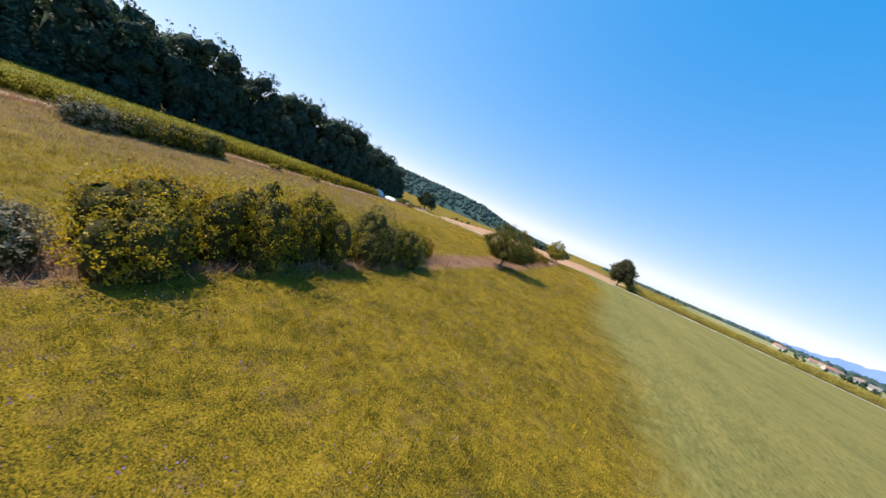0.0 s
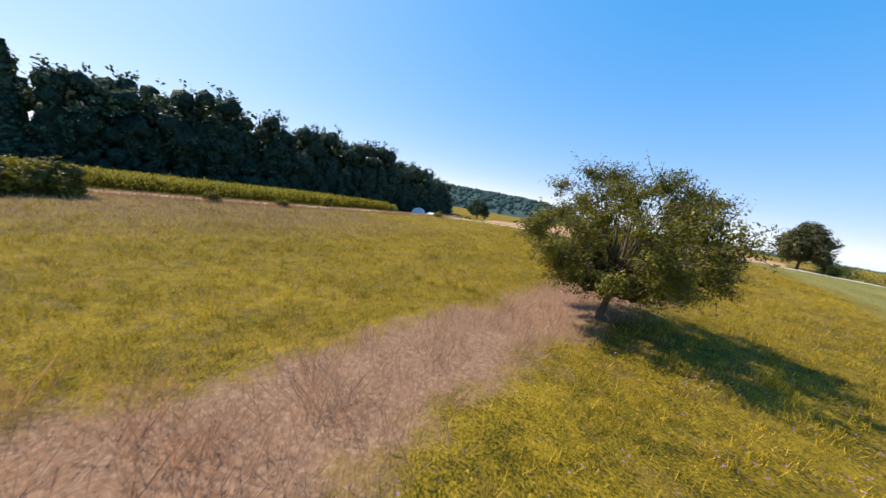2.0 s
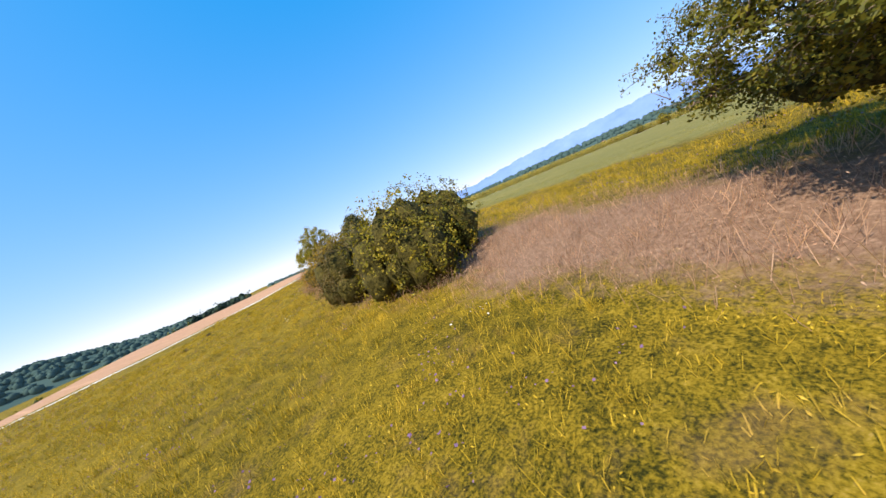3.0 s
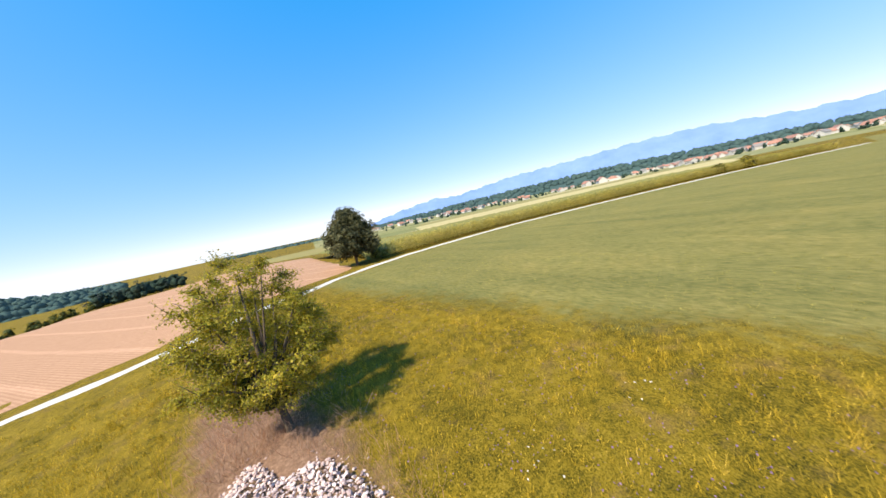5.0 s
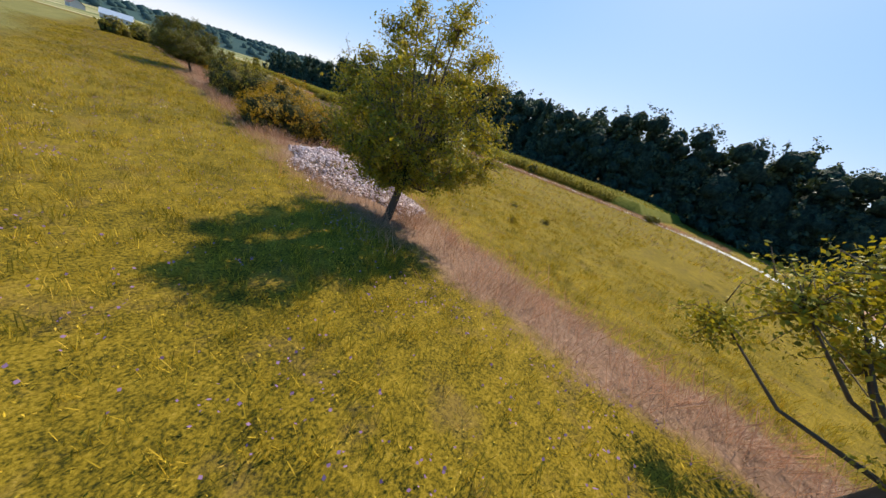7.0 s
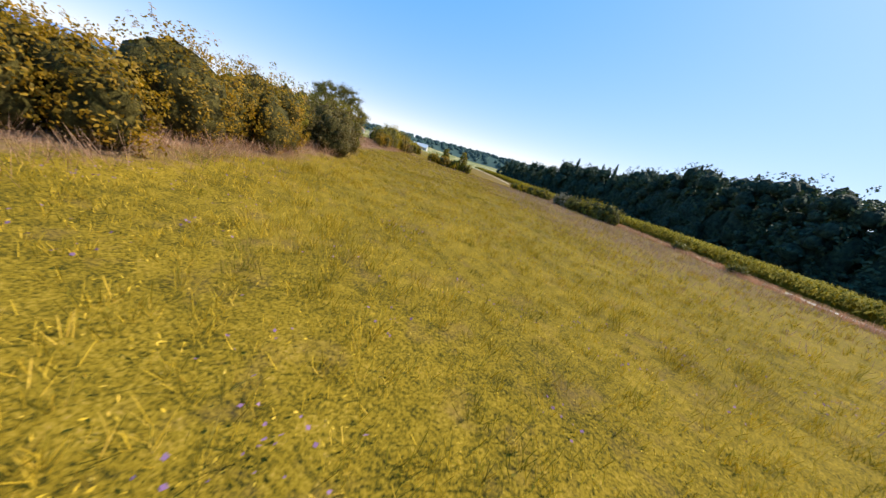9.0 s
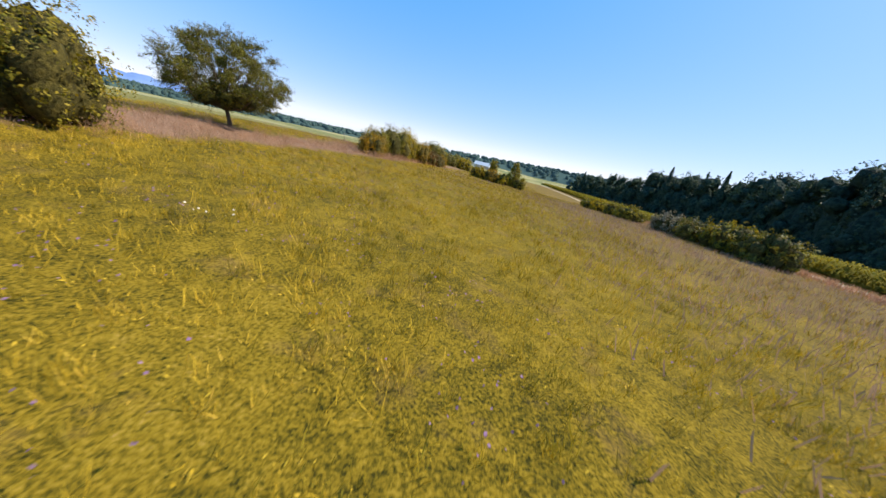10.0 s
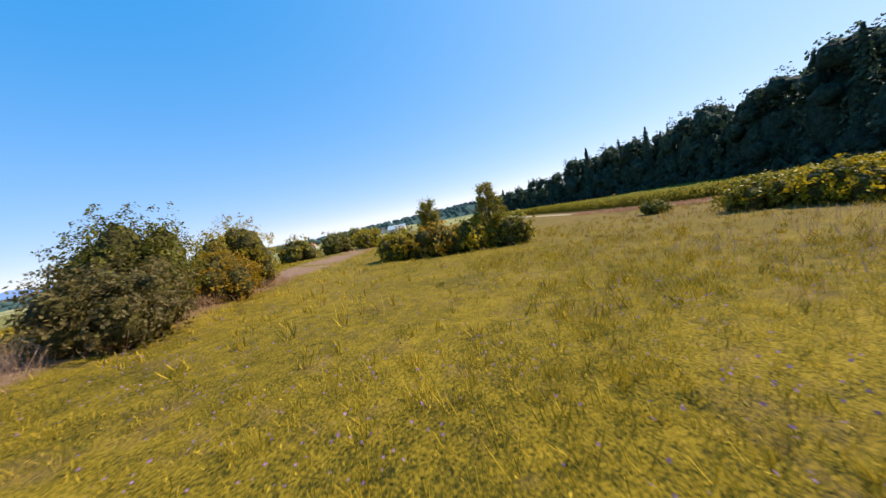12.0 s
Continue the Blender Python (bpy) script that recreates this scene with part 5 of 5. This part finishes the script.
edge_spots, back_spots, low = [], [], []
for row, (dx, step) in enumerate(((0, 6.0), (6.5, 7.0), (14, 8), (23, 9.5))):
    for s_ in np.arange(2, f_s[-1], step):
        x, y, h = forest_at(s_, dx)
        h *= fr.uniform(0.86, 1.08) * (1 + 0.05 * math.sin(s_ * 0.11) + 0.05 * math.sin(s_ * 0.043 + 2))
        if row == 0 and fr.random() < 0.2:
            h *= 0.8
        (edge_spots if row < 2 else back_spots).append((x + fr.normal(0, 1.0), y + fr.normal(0, 1.0), h))
for s_ in np.arange(2, f_s[-1], 2.8):
    x, y, h = forest_at(s_, -4.5)
    low.append((x + fr.normal(0, 0.8), y, fr.uniform(3.5, 8.0)))
wood(edge_spots, M_FOREST, "forest", "dark tall mixed forest edge against the light", 1080, 0.88, fr, 0.03)
wood(back_spots, M_FOREST, "forest", "dark mixed forest standing behind its edge", 160, 1.0, fr, 0.03)
wood(low, M_FOREST, "forest_mantle", "dark shrubs closing the foot of the forest edge", 110, 0.7, fr, 0.0)


def polar(az, dist, cx=0.0, cy=30.0):
    return cx + dist * math.sin(radians(az)), cy + dist * math.cos(radians(az))


def far_wood(az0, az1, dist, height, label, step=0.3, rows=2, per=16, leaf=5.0):
    spots = []
    for row in range(rows):
        for az in np.arange(az0, az1, step):
            x, y = polar(az + fr.uniform(-0.2, 0.2), dist + row * 25 + fr.uniform(-10, 10))
            spots.append((x, y, height * fr.uniform(0.8, 1.1)))
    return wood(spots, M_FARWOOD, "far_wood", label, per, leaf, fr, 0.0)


def ridge(az, el, dist, deep, label, count, crown, name="backdrop_ridge"):
    """A far wooded rise: its skyline stands at the heights el, in degrees, along the bearings az."""
    u_, v_ = np.meshgrid(np.linspace(az[0], az[-1], 110), np.linspace(0, 1, 9))

    def height(a, b):
        x, y = polar_many(a, dist + b * deep)
        top = 4.0 + dist * np.tan(np.radians(np.interp(a, az, el))) - 0.75 * crown
        low = gz(x, y) - 4
        return x, y, low + np.maximum(top - low, 2.0) * np.sin(np.minimum(b, 1) * math.pi * 0.6) ** 0.8

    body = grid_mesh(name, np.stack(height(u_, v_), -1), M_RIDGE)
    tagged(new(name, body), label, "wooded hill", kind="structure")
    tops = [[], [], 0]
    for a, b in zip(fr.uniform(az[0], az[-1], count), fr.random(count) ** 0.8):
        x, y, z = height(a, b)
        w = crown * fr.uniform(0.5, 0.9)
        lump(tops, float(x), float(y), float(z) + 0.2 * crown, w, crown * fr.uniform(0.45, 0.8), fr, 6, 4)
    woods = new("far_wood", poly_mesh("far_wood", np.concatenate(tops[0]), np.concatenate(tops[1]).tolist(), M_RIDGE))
    return tagged(woods, "tree crowns covering a far wooded rise", "forest", kind="stuff")


def polar_many(a, d):
    return d * np.sin(np.radians(a)), 30 + d * np.cos(np.radians(a))


ridge([1, 14, 22, 27, 37, 47, 57, 66, 74, 82, 89, 95, 104, 112, 126], [-0.2, -0.3, -0.2, -0.1, 0.5, 1.0, 1.35, 1.55, 1.35, 1.15, 1.0, 0.85, 0.5, 0.3, 0.2], 980, 240, "low wooded rise behind the village on the plain", 1150, 12)
ridge([108, 125, 140, 155, 163, 170, 176, 182, 189, 195, 202], [0.1, 0.2, 0.3, 0.35, 0.4, 0.7, 0.9, 1.2, 1.5, 1.7, 1.7], 1000, 260, "low wooded rise beyond the southern fields", 900, 12)
far_wood(-13, -4.5, 212, 7, "copse on the crest behind the stubble field", 0.45, 2, 40, 0.8)
spots = []
for i in range(60):
    q = fr.random()
    spots.append((-95 + 50 * q + fr.normal(0, 2), 153 + 78 * q ** 0.8 + fr.uniform(0, 7), fr.uniform(1.8, 4.2)))
wood(spots, M_OLIVE, "field_hedge", "shrubs and small trees along the end of the stubble field", 60, 0.4, fr, 0.0, M_HEDGEROW)
ridge([-62, -48, -42, -33, -28, -24, -20, -16, -10], [2.2, 3.2, 3.4, 3.2, 3.0, 2.7, 1.3, 0.2, -0.3], 600, 240, "wooded hill behind the end of the forest", 1100, 8, "backdrop_hill")

# far mountains along the horizon over the plain
az = np.linspace(14, 142, 260)
el = np.interp(az, [14, 24, 30, 37, 41, 46, 52, 60, 71, 79, 88, 95, 104, 112, 120, 128, 136, 142], [-0.3, 0.1, 1.4, 2.4, 2.0, 2.6, 3.3, 3.5, 3.9, 3.8, 2.6, 2.3, 1.0, 0.7, 1.2, 1.3, 0.9, 0.0])
el = el + 0.1 * np.sin(az * 1.9) + 0.07 * np.sin(az * 4.7 + 1)
pts = []
for v_, dist in ((0.0, 3900), (0.55, 4100), (1.0, 4300)):
    pts.append(np.stack([dist * np.sin(np.radians(az)), 30 + dist * np.cos(np.radians(az)), -60 + v_ * (60 + dist * np.tan(np.radians(np.maximum(el, -0.5))))], -1))
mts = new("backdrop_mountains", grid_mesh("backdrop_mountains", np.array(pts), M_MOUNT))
tagged(mts, "hazy blue mountain range on the horizon", "mountains", kind="structure")


# ---- buildings ----
def house(x, y, w, l, h, rot, roof, label, name="house"):
    ob = thing(name, x, y, label, "house", "village houses", -0.3)
    ob.rotation_euler = (0, 0, radians(rot))
    ridge = h + w * 0.38
    a, b = w / 2, l / 2
    vs = [(-a, -b, 0), (a, -b, 0), (a, b, 0), (-a, b, 0), (-a, -b, h), (a, -b, h), (a, b, h), (-a, b, h), (0, -b, ridge), (0, b, ridge)]
    fs = [(0, 1, 5, 8, 4), (1, 2, 6, 5), (2, 3, 7, 9, 6), (3, 0, 4, 7), (3, 2, 1, 0)]
    part("wall", poly_mesh("wall", vs, fs, M_WALL, False), ob)
    o, t = 0.5, 0.25
    s = 0.38 * 2
    vs, fs = [], []
    for sg in (-1, 1):
        k = len(vs)
        ex, ez = sg * (a + o), h - o * s
        vs += [(0, -b - o, ridge + 0.03), (0, b + o, ridge + 0.03), (ex, b + o, ez + 0.03), (ex, -b - o, ez + 0.03), (0, -b - o, ridge + t), (0, b + o, ridge + t), (ex, b + o, ez + t), (ex, -b - o, ez + t)]
        fs += [(k, k + 1, k + 2, k + 3), (k + 4, k + 7, k + 6, k + 5), (k, k + 3, k + 7, k + 4), (k + 1, k + 5, k + 6, k + 2), (k + 2, k + 6, k + 7, k + 3)]
    part("roof", poly_mesh("roof", vs, fs, roof, False), ob)
    for i in range(3):
        q = -b + (i + 0.5) * l / 3
        wv = [(sgn * (a + 0.04), q + dy, zz_) for sgn in (1,) for dy, zz_ in ((-0.5, h * 0.35), (0.5, h * 0.35), (0.5, h * 0.72), (-0.5, h * 0.72))]
        wv += [(a - 0.05, yy_, zz_) for _, yy_, zz_ in wv]
        part("window", poly_mesh("window", wv, [(0, 1, 2, 3), (0, 4, 5, 1), (1, 5, 6, 2), (2, 6, 7, 3), (3, 7, 4, 0)], M_GLASSDARK, False), ob)
    return ob


hr = np.random.default_rng(77)
spots = []
for i in range(230):
    x, y = polar(hr.uniform(26, 101), hr.uniform(430, 900))
    spots.append((x, y, hr.uniform(3, 7.5)))
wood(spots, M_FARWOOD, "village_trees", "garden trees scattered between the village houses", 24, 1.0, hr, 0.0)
for i in range(190):
    az_ = hr.normal(84, 7) if i < 95 else hr.uniform(36, 97) if i < 172 else hr.uniform(24, 40)
    x, y = polar(min(az_, 98), hr.uniform(520, 900))
    roof = (M_ROOF, M_ROOF, M_ROOF2, M_ROOF3, M_ROOF)[i % 5]
    house(x, y, hr.uniform(6, 8.5), hr.uniform(7, 11), hr.uniform(3.2, 5.4), hr.uniform(0, 180), roof, "plastered village house with a tiled pitched roof")
for az_, dist in ((100.5, 460), (162, 420), (165, 480), (168, 430), (170, 500), (173, 450), (176, 520)):
    x, y = polar(az_, dist)
    house(x, y, 10, 15, 4.5, az_ + 20, M_ROOF, "plastered house with a red tiled roof at the fields")
for az_, dist, w, l, rot in ((90.5, 600, 11, 24, 10), (87.2, 620, 9, 18, 35), (84.5, 600, 9, 14, 70), (63.7, 520, 9, 13, 80), (66.0, 540, 12, 22, 60)):
    x, y = polar(az_, dist)
    house(x, y, w, l, 5.2, az_ + rot, M_ROOF, "large house with an orange-red tiled roof in the village")
x, y = polar(179, 380)
house(x, y, 9, 18, 4, 80, M_SHEET, "long pale farm hall with a grey metal roof", "farm_hall")

# polytunnel and film-covered stack in the yard by the forest
tunnel = thing("polytunnel", -108, 95, "white ribbed polytunnel standing by the forest edge", "polytunnel")
tunnel.rotation_euler = (0, 0, radians(35))
ta, ty = np.meshgrid(np.linspace(0, math.pi, 25), np.linspace(-2.6, 2.6, 15))
bulge = 1 - 0.025 * np.abs(np.sin(ty * math.pi / 1.6))
part("cover", grid_mesh("cover", np.stack([3.0 * np.cos(ta) * bulge, ty, -0.2 + 3.2 * np.sin(ta) ** 0.85 * bulge], -1), M_FILM), tunnel)
for yy_ in np.arange(-2.4, 2.5, 1.6):
    part("hoop", tubes("hoop", [([(3.02 * math.cos(t_), yy_, -0.2 + 3.23 * math.sin(t_) ** 0.85) for t_ in np.linspace(0, math.pi, 17)], [0.05] * 17)], M_RIB, 5), tunnel)
for yy_ in (-2.6, 2.6):
    arc = [(2.95 * math.cos(t_), yy_, -0.2 + 3.15 * max(0.0, math.sin(t_)) ** 0.85) for t_ in np.linspace(0, math.pi, 17)]
    part("end_wall", poly_mesh("end_wall", arc + [(q[0], q[1] * 0.995, q[2]) for q in arc], [tuple(range(17)), tuple(reversed(range(17, 34)))] + [(i, i + 1, i + 18, i + 17) for i in range(16)], M_FILM, False), tunnel)
stack = thing("covered_stack", -100, 98, "low stack under a white sheet beside the polytunnel", "stack")
sx, sy = np.meshgrid(np.linspace(-4, 4, 17), np.linspace(-2.6, 2.6, 13))
sz = 1.7 * np.clip(1.15 - np.maximum(np.abs(sx) / 4, np.abs(sy) / 2.6) ** 3, 0.0, 1) + hr.normal(0, 0.05, sx.shape) - 0.2
sz[0], sz[-1], sz[:, 0], sz[:, -1] = -0.3, -0.3, -0.3, -0.3
part("sheet", grid_mesh("sheet", np.stack([sx, sy, sz], -1), M_FILM), stack)
# low heaps of earth and rubble in the yard
M_EARTH = soil("grey_earth", [(0.16, 0.12, 0.11), (0.3, 0.24, 0.23), (0.46, 0.4, 0.38)], [(0.75, 0.7, 0.7), (1.1, 1.05, 1.05)], 3.0, 0.4, 0.8)
for x, y, w, l, h in ((-94, 104, 3.6, 2.6, 1.6), (-88, 108, 2.8, 3.2, 1.3), (-101, 115, 4.2, 2.8, 1.8), (-92, 121, 3.2, 3.8, 1.4)):
    mound = thing("earth_heap", x, y, "low heap of grey earth and rubble in the yard", "heap", "yard heaps")
    mx_, my_ = np.meshgrid(np.linspace(-1, 1, 19), np.linspace(-1, 1, 19))
    e = np.clip(1 - mx_ ** 2 - my_ ** 2, 0, 1)
    mz_ = h * e ** 0.8 * (1 + 0.15 * np.sin(mx_ * 7 + y) * np.sin(my_ * 6)) + hr.normal(0, 0.05, e.shape) - 0.25
    part("earth", grid_mesh("earth", np.stack([mx_ * w, my_ * l, mz_], -1), M_EARTH), mound)
